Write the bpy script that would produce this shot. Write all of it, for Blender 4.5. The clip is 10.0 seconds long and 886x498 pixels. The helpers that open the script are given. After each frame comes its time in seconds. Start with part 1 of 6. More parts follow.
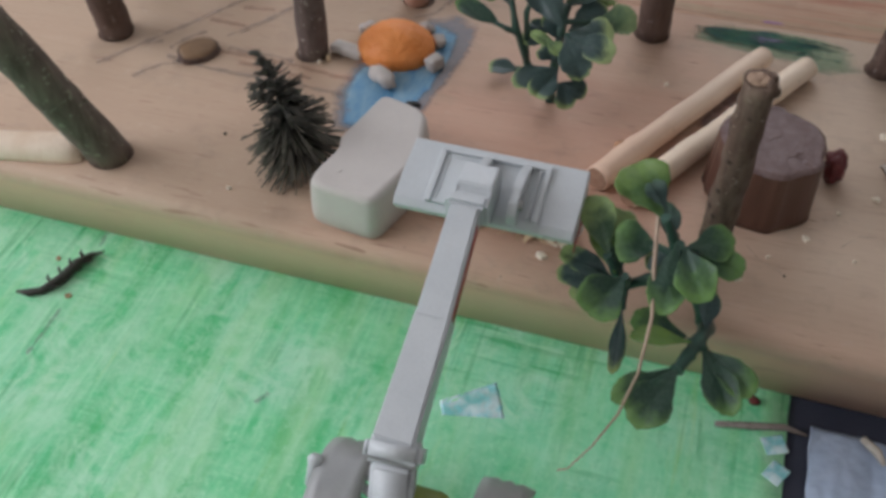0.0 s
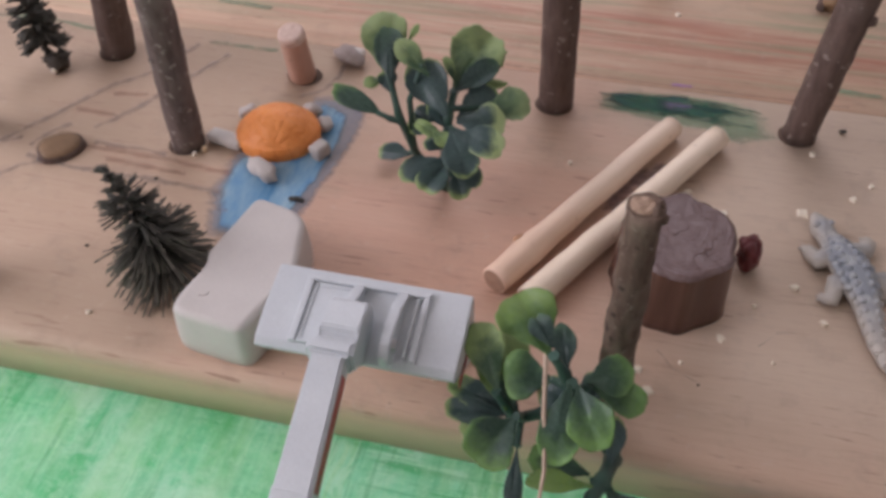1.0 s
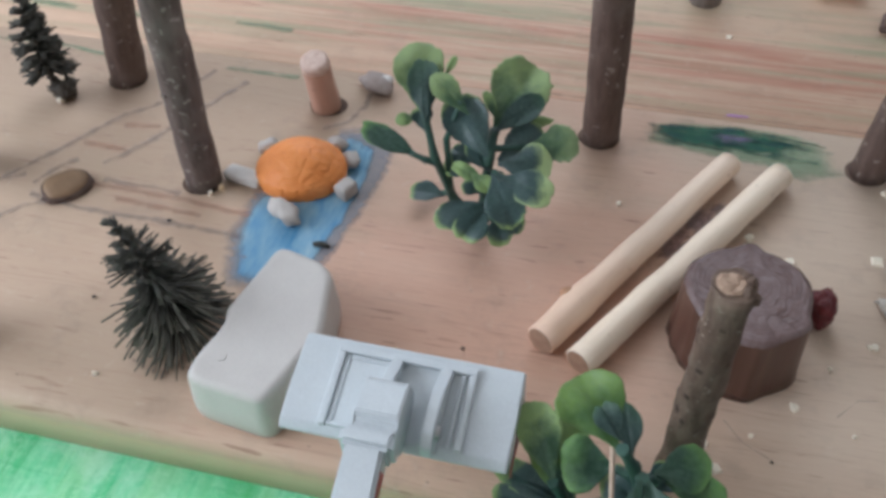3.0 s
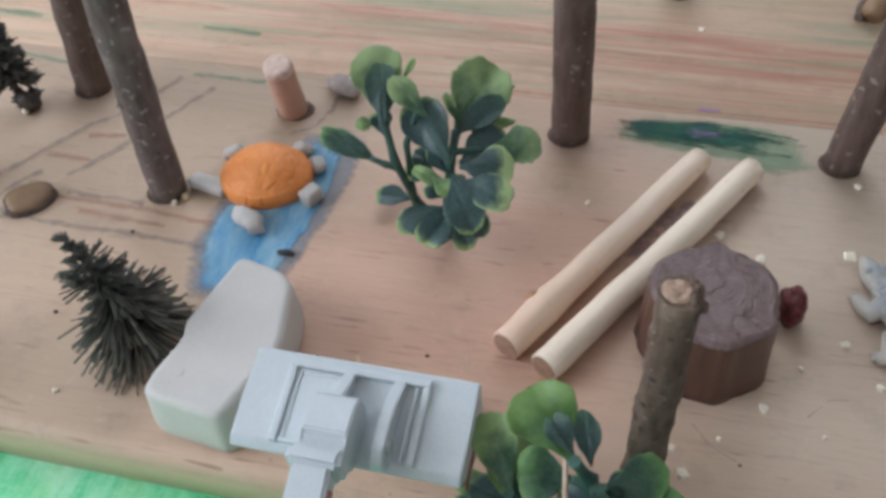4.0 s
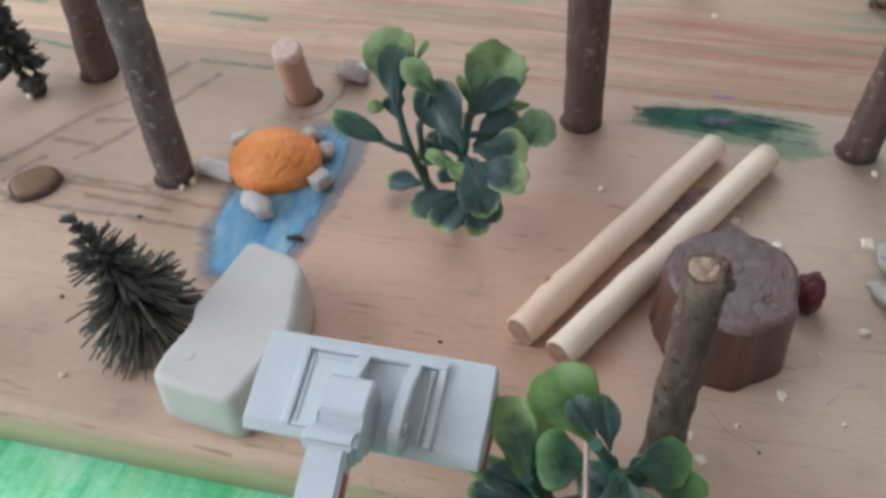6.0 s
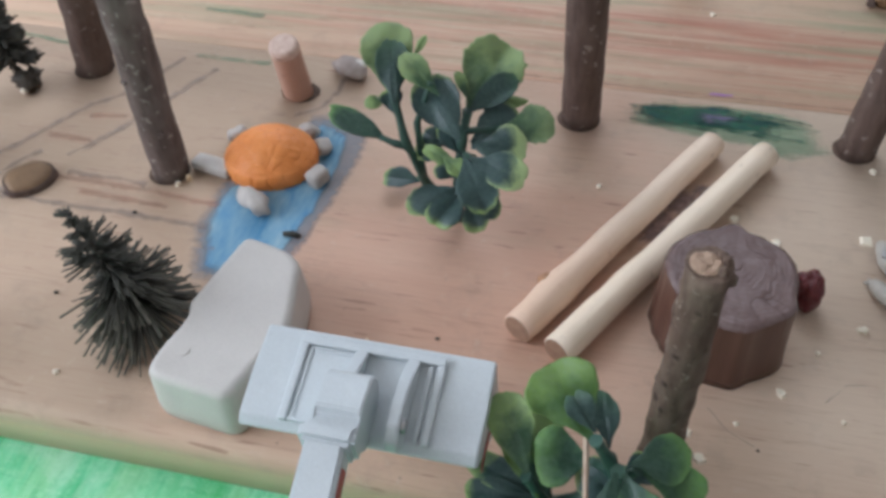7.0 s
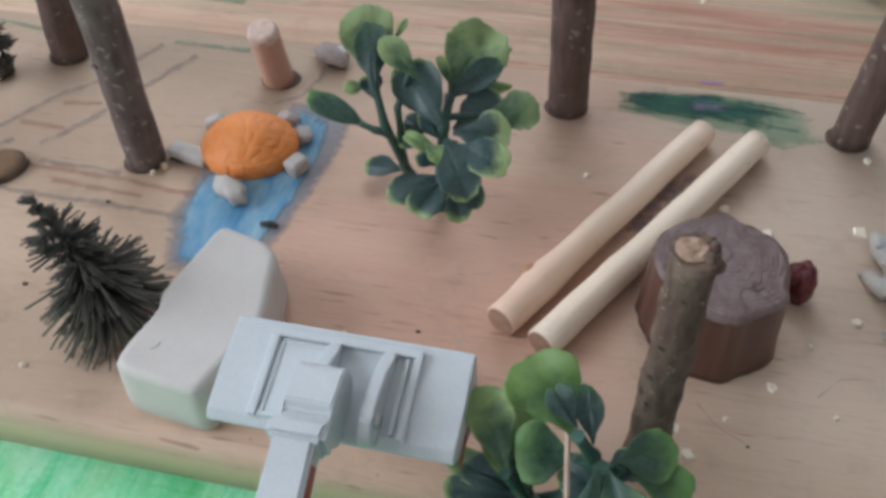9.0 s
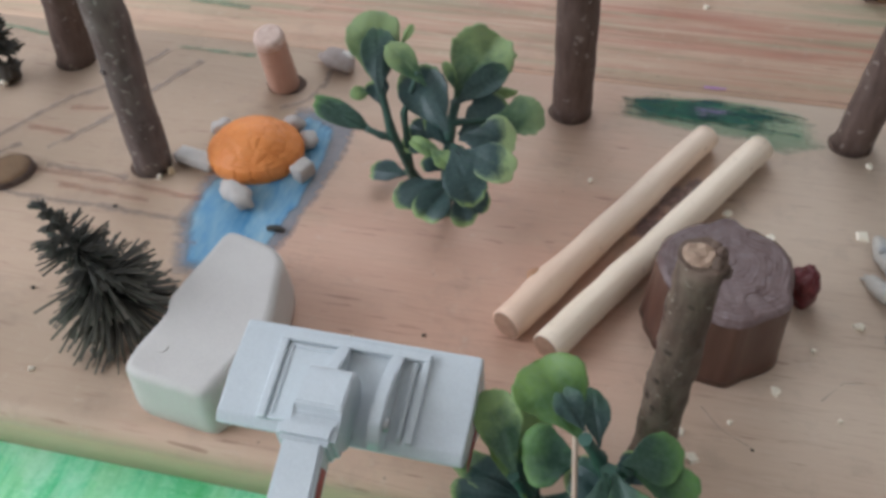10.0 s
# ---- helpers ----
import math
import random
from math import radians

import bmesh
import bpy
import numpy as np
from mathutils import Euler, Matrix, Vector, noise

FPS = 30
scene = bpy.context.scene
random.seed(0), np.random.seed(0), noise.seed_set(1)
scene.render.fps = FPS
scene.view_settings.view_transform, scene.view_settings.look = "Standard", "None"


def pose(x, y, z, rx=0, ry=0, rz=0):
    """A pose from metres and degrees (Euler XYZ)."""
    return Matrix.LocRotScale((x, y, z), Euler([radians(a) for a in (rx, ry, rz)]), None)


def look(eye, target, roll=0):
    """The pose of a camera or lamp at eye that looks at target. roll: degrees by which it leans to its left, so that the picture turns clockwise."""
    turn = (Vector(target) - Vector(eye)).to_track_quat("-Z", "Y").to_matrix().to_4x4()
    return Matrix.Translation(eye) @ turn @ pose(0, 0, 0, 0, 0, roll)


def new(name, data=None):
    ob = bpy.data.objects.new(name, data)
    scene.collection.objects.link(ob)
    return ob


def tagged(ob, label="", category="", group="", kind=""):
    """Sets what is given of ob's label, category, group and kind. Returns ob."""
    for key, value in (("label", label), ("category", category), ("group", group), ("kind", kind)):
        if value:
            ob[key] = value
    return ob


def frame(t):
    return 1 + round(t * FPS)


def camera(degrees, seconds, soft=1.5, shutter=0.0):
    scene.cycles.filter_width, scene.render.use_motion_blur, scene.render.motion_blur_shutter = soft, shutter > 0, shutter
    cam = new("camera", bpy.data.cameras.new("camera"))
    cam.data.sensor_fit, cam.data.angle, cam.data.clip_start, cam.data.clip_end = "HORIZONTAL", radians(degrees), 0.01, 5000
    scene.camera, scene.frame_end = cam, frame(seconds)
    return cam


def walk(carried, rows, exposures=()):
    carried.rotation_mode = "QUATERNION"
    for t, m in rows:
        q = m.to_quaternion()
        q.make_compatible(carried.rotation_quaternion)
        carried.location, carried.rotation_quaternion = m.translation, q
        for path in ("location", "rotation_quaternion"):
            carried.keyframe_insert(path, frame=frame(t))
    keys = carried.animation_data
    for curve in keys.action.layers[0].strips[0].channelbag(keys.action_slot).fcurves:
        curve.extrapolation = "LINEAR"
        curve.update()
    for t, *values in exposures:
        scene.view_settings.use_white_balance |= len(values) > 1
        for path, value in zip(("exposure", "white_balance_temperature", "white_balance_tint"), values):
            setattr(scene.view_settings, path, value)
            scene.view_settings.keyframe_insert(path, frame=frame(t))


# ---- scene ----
cam = camera(51.8, 10.0, soft=3.6)
PATH = [
    (0, (0.00857, -0.21379, 0.26528), (-0.09669, 0.10257, -0.10732), -1.31),
    (0.5, (0.01880, -0.18708, 0.26889), (-0.07611, 0.13390, -0.10254), -1.36),
    (1, (0.02101, -0.15610, 0.26667), (-0.06338, 0.16894, -0.10378), -1.59),
    (1.5, (0.00147, -0.13652, 0.26703), (-0.08824, 0.19132, -0.09968), -1.72),
    (2, (0.00066, -0.12726, 0.25651), (-0.08898, 0.19870, -0.11189), -1.84),
    (3.3, (0.00625, -0.12183, 0.25584), (-0.08646, 0.19967, -0.11570), -3.09),
    (3.5, (0.01349, -0.11685, 0.25250), (-0.08040, 0.20334, -0.11987), -4.09),
    (4, (0.01600, -0.11433, 0.25461), (-0.07736, 0.20587, -0.11788), -4.26),
    (4.5, (0.01649, -0.11361, 0.25392), (-0.07571, 0.20791, -0.11773), -4.12),
    (5, (0.01635, -0.11313, 0.25357), (-0.07533, 0.20840, -0.11819), -4.17),
    (5.5, (0.01308, -0.11556, 0.25099), (-0.08005, 0.20390, -0.12221), -4.15),
    (7, (0.00988, -0.11647, 0.24576), (-0.07965, 0.20488, -0.12669), -3.34),
    (7.5, (0.00898, -0.11724, 0.24634), (-0.08047, 0.20386, -0.12634), -3.22),
    (8, (0.01050, -0.11591, 0.24557), (-0.07910, 0.20651, -0.12594), -3.32),
    (8.5, (0.01295, -0.11246, 0.24124), (-0.07673, 0.20939, -0.13074), -3.44),
    (9, (0.01267, -0.11109, 0.23673), (-0.07363, 0.20997, -0.13674), -2.90),
    (9.5, (0.01199, -0.11153, 0.23883), (-0.07463, 0.20971, -0.13440), -3.01),
    (10, (0.01089, -0.11259, 0.23869), (-0.07528, 0.20974, -0.13370), -2.80),
]
EXPOSURES = [(0.0, -0.50, 6600, 19), (0.5, -0.24, 6650, 28), (1.0, -0.23, 6750, 30), (1.5, -0.10, 6480, 22), (2.0, -0.02, 6200, 17), (3.5, 0.0, 6050, 13), (5.5, -0.02, 6050, 12), (7.0, 0.0, 6080, 14), (8.0, 0.03, 6100, 14), (9.0, -0.07, 6150, 14), (10.0, -0.10, 6150, 14)]
walk(cam, [(t, look(eye, target, roll)) for t, eye, target, roll in PATH],
     exposures=EXPOSURES)

# ---------------------------------------------------------------- light
world = bpy.data.worlds.new("sky")
scene.world = world
world.use_nodes = True
wn = world.node_tree.nodes
sky = wn.new("ShaderNodeTexSky")
sky.sky_type, sky.sun_disc = "NISHITA", False
sky.sun_elevation, sky.sun_rotation = radians(40), radians(200)
world.node_tree.links.new(sky.outputs[0], wn["Background"].inputs[0])
wn["Background"].inputs[1].default_value = 0.1


def window_light(name, m, sx, sy, watts, colour):
    data = bpy.data.lights.new(name, "AREA")
    data.shape, data.size, data.size_y, data.energy, data.color = "RECTANGLE", sx, sy, watts, colour
    ob = new(name, data)
    ob.matrix_world = m
    return ob


# daylight from two windows of a corner room: a wide one to the west, one beyond the table
window_light("window_light", look((-2.10, -0.55, 1.15), (0, 0.0, 0.45)), 2.0, 1.3, 62, (0.91, 0.97, 1.0))
window_light("window_light", look((-0.35, 1.66, 1.20), (0, 0.0, 0.4)), 1.3, 1.0, 13, (0.91, 0.97, 1.0))

# ---------------------------------------------------------------- materials


class Mat:
    """A node material with a few short ways to wire it."""

    def __init__(self, name, rough=0.6, metal=0.0, spec=0.5):
        self.m = bpy.data.materials.new(name)
        self.m.use_nodes = True
        self.t = self.m.node_tree
        self.b = self.t.nodes["Principled BSDF"]
        self.b.inputs["Roughness"].default_value = rough
        self.b.inputs["Metallic"].default_value = metal
        self.b.inputs["Specular IOR Level"].default_value = spec
        self.co = self.t.nodes.new("ShaderNodeTexCoord").outputs["Object"]

    def link(self, a, b):
        self.t.links.new(a, b)

    def val(self, socket, v):
        if hasattr(v, "is_linked"):
            self.link(v, socket)
        else:
            socket.default_value = v

    def noise(self, scale=10.0, stretch=(1, 1, 1), detail=4.0, rough=0.55, turn=(0, 0, 0), distort=0.0):
        mp = self.t.nodes.new("ShaderNodeMapping")
        mp.inputs["Scale"].default_value = stretch
        mp.inputs["Rotation"].default_value = [radians(a) for a in turn]
        self.link(self.co, mp.inputs["Vector"])
        n = self.t.nodes.new("ShaderNodeTexNoise")
        n.inputs["Scale"].default_value, n.inputs["Detail"].default_value = scale, detail
        n.inputs["Roughness"].default_value, n.inputs["Distortion"].default_value = rough, distort
        self.link(mp.outputs[0], n.inputs["Vector"])
        return n.outputs["Fac"]

    def cells(self, scale, feature="F1", out="Distance"):
        n = self.t.nodes.new("ShaderNodeTexVoronoi")
        n.feature = feature
        n.inputs["Scale"].default_value = scale
        self.link(self.co, n.inputs["Vector"])
        return n.outputs[out]

    def ramp(self, fac, *stops):
        r = self.t.nodes.new("ShaderNodeValToRGB")
        e = r.color_ramp.elements
        while len(e) < len(stops):
            e.new(0.5)
        for el, (p, c) in zip(e, stops):
            el.position = p
            el.color = (c, c, c, 1) if isinstance(c, (int, float)) else (*c, 1)
        self.link(fac, r.inputs[0])
        return r.outputs[0]

    def mix(self, fac, a, b, blend="MIX"):
        n = self.t.nodes.new("ShaderNodeMix")
        n.data_type, n.blend_type = "RGBA", blend
        self.val(n.inputs[0], fac)
        for s, v in ((n.inputs[6], a), (n.inputs[7], b)):
            self.val(s, v if hasattr(v, "is_linked") else (*v, 1))
        return n.outputs[2]

    def math(self, op, a, b=0.0):
        n = self.t.nodes.new("ShaderNodeMath")
        n.operation = op
        self.val(n.inputs[0], a)
        self.val(n.inputs[1], b)
        return n.outputs[0]

    def attr(self, name):
        n = self.t.nodes.new("ShaderNodeAttribute")
        n.attribute_name = name
        return n.outputs["Fac"]

    def random(self):
        return self.t.nodes.new("ShaderNodeObjectInfo").outputs["Random"]

    def axis(self, k):
        n = self.t.nodes.new("ShaderNodeSeparateXYZ")
        self.link(self.co, n.inputs[0])
        return n.outputs[k]

    def colour(self, c):
        self.val(self.b.inputs["Base Color"], c if hasattr(c, "is_linked") else (*c, 1))
        return self

    def rough(self, v):
        self.val(self.b.inputs["Roughness"], v)
        return self

    def bump(self, height, strength=0.3, dist=0.001):
        n = self.t.nodes.new("ShaderNodeBump")
        n.inputs["Strength"].default_value, n.inputs["Distance"].default_value = strength, dist
        self.link(height, n.inputs["Height"])
        self.link(n.outputs[0], self.b.inputs["Normal"])
        return self

    def alpha(self, v):
        self.link(v, self.b.inputs["Alpha"])
        return self


def plain(name, c1, c2, scale=60, rough=0.6, bump=0.2, fine=600, metal=0.0, spec=0.5, depth=0.0006):
    """Two tones at a coarse scale, fine grain on top."""
    k = Mat(name, rough, metal, spec)
    big, small = k.noise(scale, detail=3), k.noise(fine, detail=5)
    base = k.mix(k.ramp(big, (0.3, 0.0), (0.7, 1.0)), c1, c2)
    k.colour(k.mix(0.18, base, k.ramp(small, (0.25, 0.35), (0.75, 1.0)), "MULTIPLY"))
    k.bump(small, bump, depth)
    return k.m


def plank_material(name, tones, reddish):
    k = Mat(name, 0.62, spec=0.35)
    streak = k.noise(1, (7, 120, 60), 6, 0.62, distort=0.35)
    fibre = k.noise(1, (40, 1100, 300), 4, 0.65)
    pore = k.noise(1, (70, 1000, 300), 3, 0.6, distort=0.2)
    blotch = k.noise(1, (6, 22, 20), 4, 0.6)
    base = k.mix(k.ramp(streak, (0.34, 0.0), (0.66, 1.0)), tones[0], tones[1])
    base = k.mix(k.ramp(blotch, (0.35, 0.0), (0.7, 0.75)), base, tones[2])
    base = k.mix(k.ramp(k.noise(9, detail=3), (0.42, 0.0), (0.66, 0.5)), base, tones[4])
    if reddish:
        y = k.math("ADD", k.axis(1), k.math("MULTIPLY", k.math("SUBTRACT", k.noise(1, (5, 60, 20), 4), 0.5), 0.03))
        band = k.ramp(k.math("MULTIPLY", k.math("SUBTRACT", y, 0.19), 10.0), (0.0, 0.75), (0.12, 0.4), (0.32, 0.6), (0.54, 1.0), (0.66, 0.7), (0.78, 0.1), (0.95, 0.0))
        band = k.math("MULTIPLY", band, k.ramp(k.math("ADD", k.math("MULTIPLY", k.axis(0), 2.5), 0.75), (0.1, 0.42), (0.72, 1.0)))
        band = k.math("MULTIPLY", band, k.ramp(k.noise(1, (13, 55, 20), 4, 0.6), (0.38, 0.6), (0.58, 1.0)))
        lines = k.ramp(k.noise(1, (10, 210, 60), 6, 0.66, distort=0.6), (0.38, 0.0), (0.62, 1.0))
        thin = k.ramp(k.noise(1, (6, 420, 60), 4, 0.6, distort=0.3), (0.50, 0.0), (0.60, 0.6))
        base = k.mix(k.math("MULTIPLY", band, k.math("ADD", k.math("MULTIPLY", lines, 0.9), 0.3)), base, (0.45, 0.205, 0.14))
        base = k.mix(k.math("MULTIPLY", band, thin), base, (0.40, 0.16, 0.11))
        moss = k.math("MULTIPLY", k.ramp(k.noise(1, (7, 120, 20), 4, 0.6), (0.47, 0.0), (0.64, 0.75)), k.ramp(k.math("MULTIPLY", k.math("SUBTRACT", y, 0.19), 10.0), (0.1, 0.30), (0.72, 1.0), (0.92, 0.35)))
        base = k.mix(moss, base, (0.24, 0.31, 0.19))
    else:
        # rosy heartwood, beiger ends; uneven light is put in by paling east, darkening west
        wob = k.math("MULTIPLY", k.math("SUBTRACT", k.noise(1, (9, 45, 20), 4), 0.5), 0.12)
        dx = k.math("MULTIPLY", k.math("ADD", k.axis(0), 0.03), 9.0)
        dy = k.math("MULTIPLY", k.math("SUBTRACT", k.math("ADD", k.axis(1), wob), 0.075), 12.0)
        far = k.math("SQRT", k.math("ADD", k.math("MULTIPLY", dx, dx), k.math("MULTIPLY", dy, dy)))
        base = k.mix(k.ramp(far, (0.25, 0.68), (1.1, 0.0)), base, (0.64, 0.365, 0.265))
        east = k.math("MULTIPLY", k.math("ADD", k.axis(0), wob), 8.0)
        base = k.mix(k.math("MULTIPLY", k.ramp(east, (0.05, 0.0), (0.6, 0.85)), k.ramp(k.math("MULTIPLY", k.axis(1), 10.0), (0.05, 0.35), (0.45, 1.0))), base, (0.63, 0.51, 0.395))
        west = k.math("MULTIPLY", k.math("ADD", k.axis(0), wob), -8.0)
        base = k.mix(k.ramp(west, (0.8, 0.0), (1.3, 0.7)), base, (0.465, 0.352, 0.252))
    # straight fibres, then short broken dashes that come in patches
    base = k.mix(k.ramp(fibre, (0.35, 0.0), (0.75, 0.22)), base, tones[3])
    base = k.mix(k.ramp(pore, (0.58, 0.0), (0.73, 0.35)), base, tones[3])
    patch = k.ramp(k.noise(1, (22, 60, 30), 3, 0.6), (0.42, 0.15), (0.6, 1.0))
    dash = k.ramp(k.noise(1, (48, 520, 200), 2, 0.5), (0.645, 0.0), (0.70, 0.62))
    base = k.mix(k.math("MULTIPLY", dash, patch), base, (0.25, 0.125, 0.085))
    line = k.ramp(k.noise(1, (5, 62, 40), 3, 0.5, distort=0.25), (0.490, 0.0), (0.5, 0.22), (0.510, 0.0))
    base = k.mix(k.math("MULTIPLY", line, patch), base, (0.27, 0.15, 0.10))
    # handling dirt, small scuffs and specks
    dirt = k.ramp(k.noise(46, detail=7, rough=0.72), (0.53, 0.0), (0.8, 0.5))
    base = k.mix(dirt, base, (0.26, 0.20, 0.155))
    scuff = k.ramp(k.noise(150, detail=5, rough=0.75), (0.58, 0.0), (0.76, 0.35))
    base = k.mix(scuff, base, (0.66, 0.56, 0.47))
    speck = k.ramp(k.cells(95), (0.035, 0.75), (0.06, 0.0))
    base = k.mix(k.math("MULTIPLY", speck, k.ramp(k.noise(14, detail=2), (0.52, 0.0), (0.6, 1.0))), base, (0.12, 0.085, 0.07))
    if not reddish:
        # sawn front face made paler: the light it lacks is put into its colour
        base = k.mix(k.ramp(k.math("MULTIPLY", k.axis(2), -100.0), (0.45, 0.0), (1.3, 0.6)), base, (0.80, 0.51, 0.36))
    k.colour(base)
    k.rough(k.ramp(streak, (0.2, 0.55), (0.8, 0.72)))
    k.bump(k.math("ADD", streak, k.math("MULTIPLY", pore, 0.5)), 0.22, 0.0006)
    return k.m


def bark_material(name, dark, light, spot, spots=0.62, scale=1.0, pits=0.0):
    k = Mat(name, 0.75, spec=0.3)
    long = k.noise(1, (330 * scale, 330 * scale, 70 * scale), 5, 0.62)
    fleck = k.noise(330 * scale, detail=1)
    patch = k.noise(70 * scale, detail=3)
    base = k.mix(k.ramp(long, (0.3, 0.0), (0.7, 1.0)), dark, light)
    base = k.mix(k.ramp(patch, (0.5, 0.0), (0.72, 0.55)), base, spot)
    base = k.mix(k.ramp(fleck, (spots + 0.01, 0.0), (spots + 0.07, 0.75)), base, [min(1, c * 1.35 + 0.05) for c in spot])
    if pits:
        pit = k.ramp(k.math("ADD", k.cells(150), k.math("MULTIPLY", k.math("SUBTRACT", k.noise(700), 0.5), 0.25)), (0.10, pits), (0.20, 0.0))
        base = k.mix(pit, base, (0.025, 0.014, 0.011))
        base = k.mix(k.ramp(k.noise(30, detail=3), (0.5, 0.0), (0.7, 0.5)), base, (0.085, 0.040, 0.030))
    k.colour(base)
    k.bump(k.math("ADD", long, k.math("MULTIPLY", fleck, 0.5)), 0.6, 0.0009)
    return k.m


def paint_material(name, c1, c2, cover=0.9, wispy=0.5, stretch=(60, 220, 60), grain=900, thin=0.0):
    """A thin coat of crayon or watercolour: it thins out towards its rim, where the wood shows."""
    k = Mat(name, 0.7, spec=0.3)
    n = k.noise(1, stretch, 5, 0.65)
    k.colour(k.mix(k.ramp(n, (0.3, 0.0), (0.7, 1.0)), c1, c2))
    g = k.noise(grain, detail=3)
    a = k.math("ADD", k.attr("inner"), k.math("MULTIPLY", k.math("SUBTRACT", n, 0.5), wispy * 2.4))
    a = k.math("ADD", a, k.math("MULTIPLY", k.math("SUBTRACT", g, 0.5), wispy))
    k.alpha(k.ramp(k.math("SUBTRACT", a, thin), (0.15, 0.0), (0.75, cover)))
    return k.m


M_plank = plank_material("planed_pine", [(0.62, 0.43, 0.315), (0.56, 0.375, 0.27), (0.57, 0.445, 0.325), (0.38, 0.225, 0.155), (0.61, 0.38, 0.285)], False)
M_plank2 = plank_material("red_grained_pine", [(0.61, 0.44, 0.315), (0.55, 0.375, 0.265), (0.56, 0.455, 0.325), (0.39, 0.225, 0.155), (0.57, 0.41, 0.29)], True)
M_bark_grey = bark_material("grey_brown_bark", (0.090, 0.064, 0.057), (0.190, 0.148, 0.132), (0.23, 0.20, 0.18), 0.63)
M_bark_brown = bark_material("red_brown_bark", (0.076, 0.048, 0.039), (0.148, 0.100, 0.082), (0.175, 0.135, 0.115), 0.66)
M_bark_green = bark_material("mossy_bark", (0.095, 0.072, 0.060), (0.205, 0.168, 0.140), (0.175, 0.172, 0.130), 0.62)
M_stub = bark_material("pale_grey_bark", (0.20, 0.17, 0.155), (0.31, 0.27, 0.245), (0.34, 0.30, 0.28), 0.66)
M_bark_twig = bark_material("twig_bark", (0.078, 0.048, 0.036), (0.175, 0.122, 0.090), (0.20, 0.155, 0.12), 0.66, 1.4, 0.95)


def peeled_material(name, a, b, mark, blush=0.0):
    k = Mat(name, 0.55, spec=0.4)
    g = k.noise(1, (500, 500, 28), 5, 0.6)
    base = k.mix(k.ramp(g, (0.3, 0.0), (0.7, 1.0)), a, b)
    base = k.mix(k.ramp(k.noise(1, (60, 60, 24), 5, 0.6), (0.46, 0.0), (0.70, 0.6)), base, mark)
    base = k.mix(k.ramp(k.noise(260, detail=3), (0.66, 0.0), (0.74, 0.5)), base, [0.55 * c for c in mark])
    if blush:
        # resin-reddened wood towards one end
        along = k.math("ADD", k.math("MULTIPLY", k.axis(2), 10.0), k.math("MULTIPLY", k.math("SUBTRACT", k.noise(60, detail=4), 0.5), 0.6))
        base = k.mix(k.ramp(along, (0.0, blush), (0.75, 0.0)), base, (0.72, 0.46, 0.32))
    k.colour(base)
    k.bump(g, 0.25, 0.0005)
    return k.m


M_peeled = peeled_material("peeled_wood", (0.81, 0.65, 0.51), (0.73, 0.565, 0.44), (0.62, 0.42, 0.30), 0.6)
M_peeled_b = peeled_material("pale_peeled_wood", (0.83, 0.70, 0.56), (0.76, 0.62, 0.48), (0.66, 0.49, 0.34))
M_endgrain = plain("end_grain", (0.42, 0.255, 0.17), (0.29, 0.165, 0.11), 260, 0.8, 0.4, 1500)
M_twig_end = plain("weathered_cut_wood", (0.44, 0.31, 0.22), (0.27, 0.17, 0.115), 380, 0.8, 0.5, 1500)
M_knot = plain("orange_brown_knot", (0.50, 0.27, 0.15), (0.38, 0.19, 0.10), 500, 0.6, 0.4, 1500)
M_peg = peeled_material("stripped_pinkish_wood", (0.54, 0.33, 0.25), (0.46, 0.265, 0.195), (0.40, 0.225, 0.165))
M_peg_top = plain("pale_cut_wood", (0.74, 0.58, 0.50), (0.58, 0.40, 0.33), 420, 0.8, 0.3, 1200)
M_plaster = plain("cream_cast_stone", (0.62, 0.585, 0.55), (0.57, 0.535, 0.505), 60, 0.55, 0.12, 1500)
M_pebble = plain("pale_pebble", (0.54, 0.50, 0.465), (0.42, 0.375, 0.345), 140, 0.6, 0.3, 900)
M_pebble_white = plain("whitish_pebble", (0.73, 0.695, 0.66), (0.60, 0.56, 0.525), 140, 0.6, 0.3, 900)
M_pebble_brown = plain("grey_brown_pebble", (0.26, 0.20, 0.18), (0.40, 0.34, 0.31), 160, 0.6, 0.3, 900)
M_orange = plain("orange_clay", (0.96, 0.345, 0.095), (0.90, 0.285, 0.062), 180, 0.5, 0.3, 1400)
M_berry = plain("dried_red_berry", (0.19, 0.022, 0.024), (0.10, 0.012, 0.016), 240, 0.45, 0.8, 700, depth=0.001)
M_stem_white = plain("pale_stalk", (0.6, 0.55, 0.48), (0.45, 0.4, 0.34), 200)
# for flat discs on the plank; the holes' shade is put into this colour
M_hole_shade = plain("drilled_hole_shade", (0.10, 0.062, 0.046), (0.17, 0.11, 0.08), 300, 0.9)
M_ochre_plug = plain("ochre_wood_plug", (0.30, 0.185, 0.10), (0.21, 0.125, 0.068), 120, 0.6, 0.5, 700)
M_lizard = Mat("grey_toy_rubber", 0.5)
_z = M_lizard.axis(2)
_blotch = M_lizard.ramp(M_lizard.cells(260), (0.25, 1.0), (0.55, 0.0))
_back = M_lizard.ramp(M_lizard.math("MULTIPLY", _z, 100.0), (0.50, 0.0), (0.82, 1.0))
M_lizard.colour(M_lizard.mix(M_lizard.math("MULTIPLY", _back, 0.85), (0.42, 0.385, 0.34), M_lizard.mix(_blotch, (0.20, 0.235, 0.275), (0.35, 0.38, 0.40))))
M_lizard.bump(M_lizard.cells(420), 0.5, 0.0008)
M_lizard = M_lizard.m

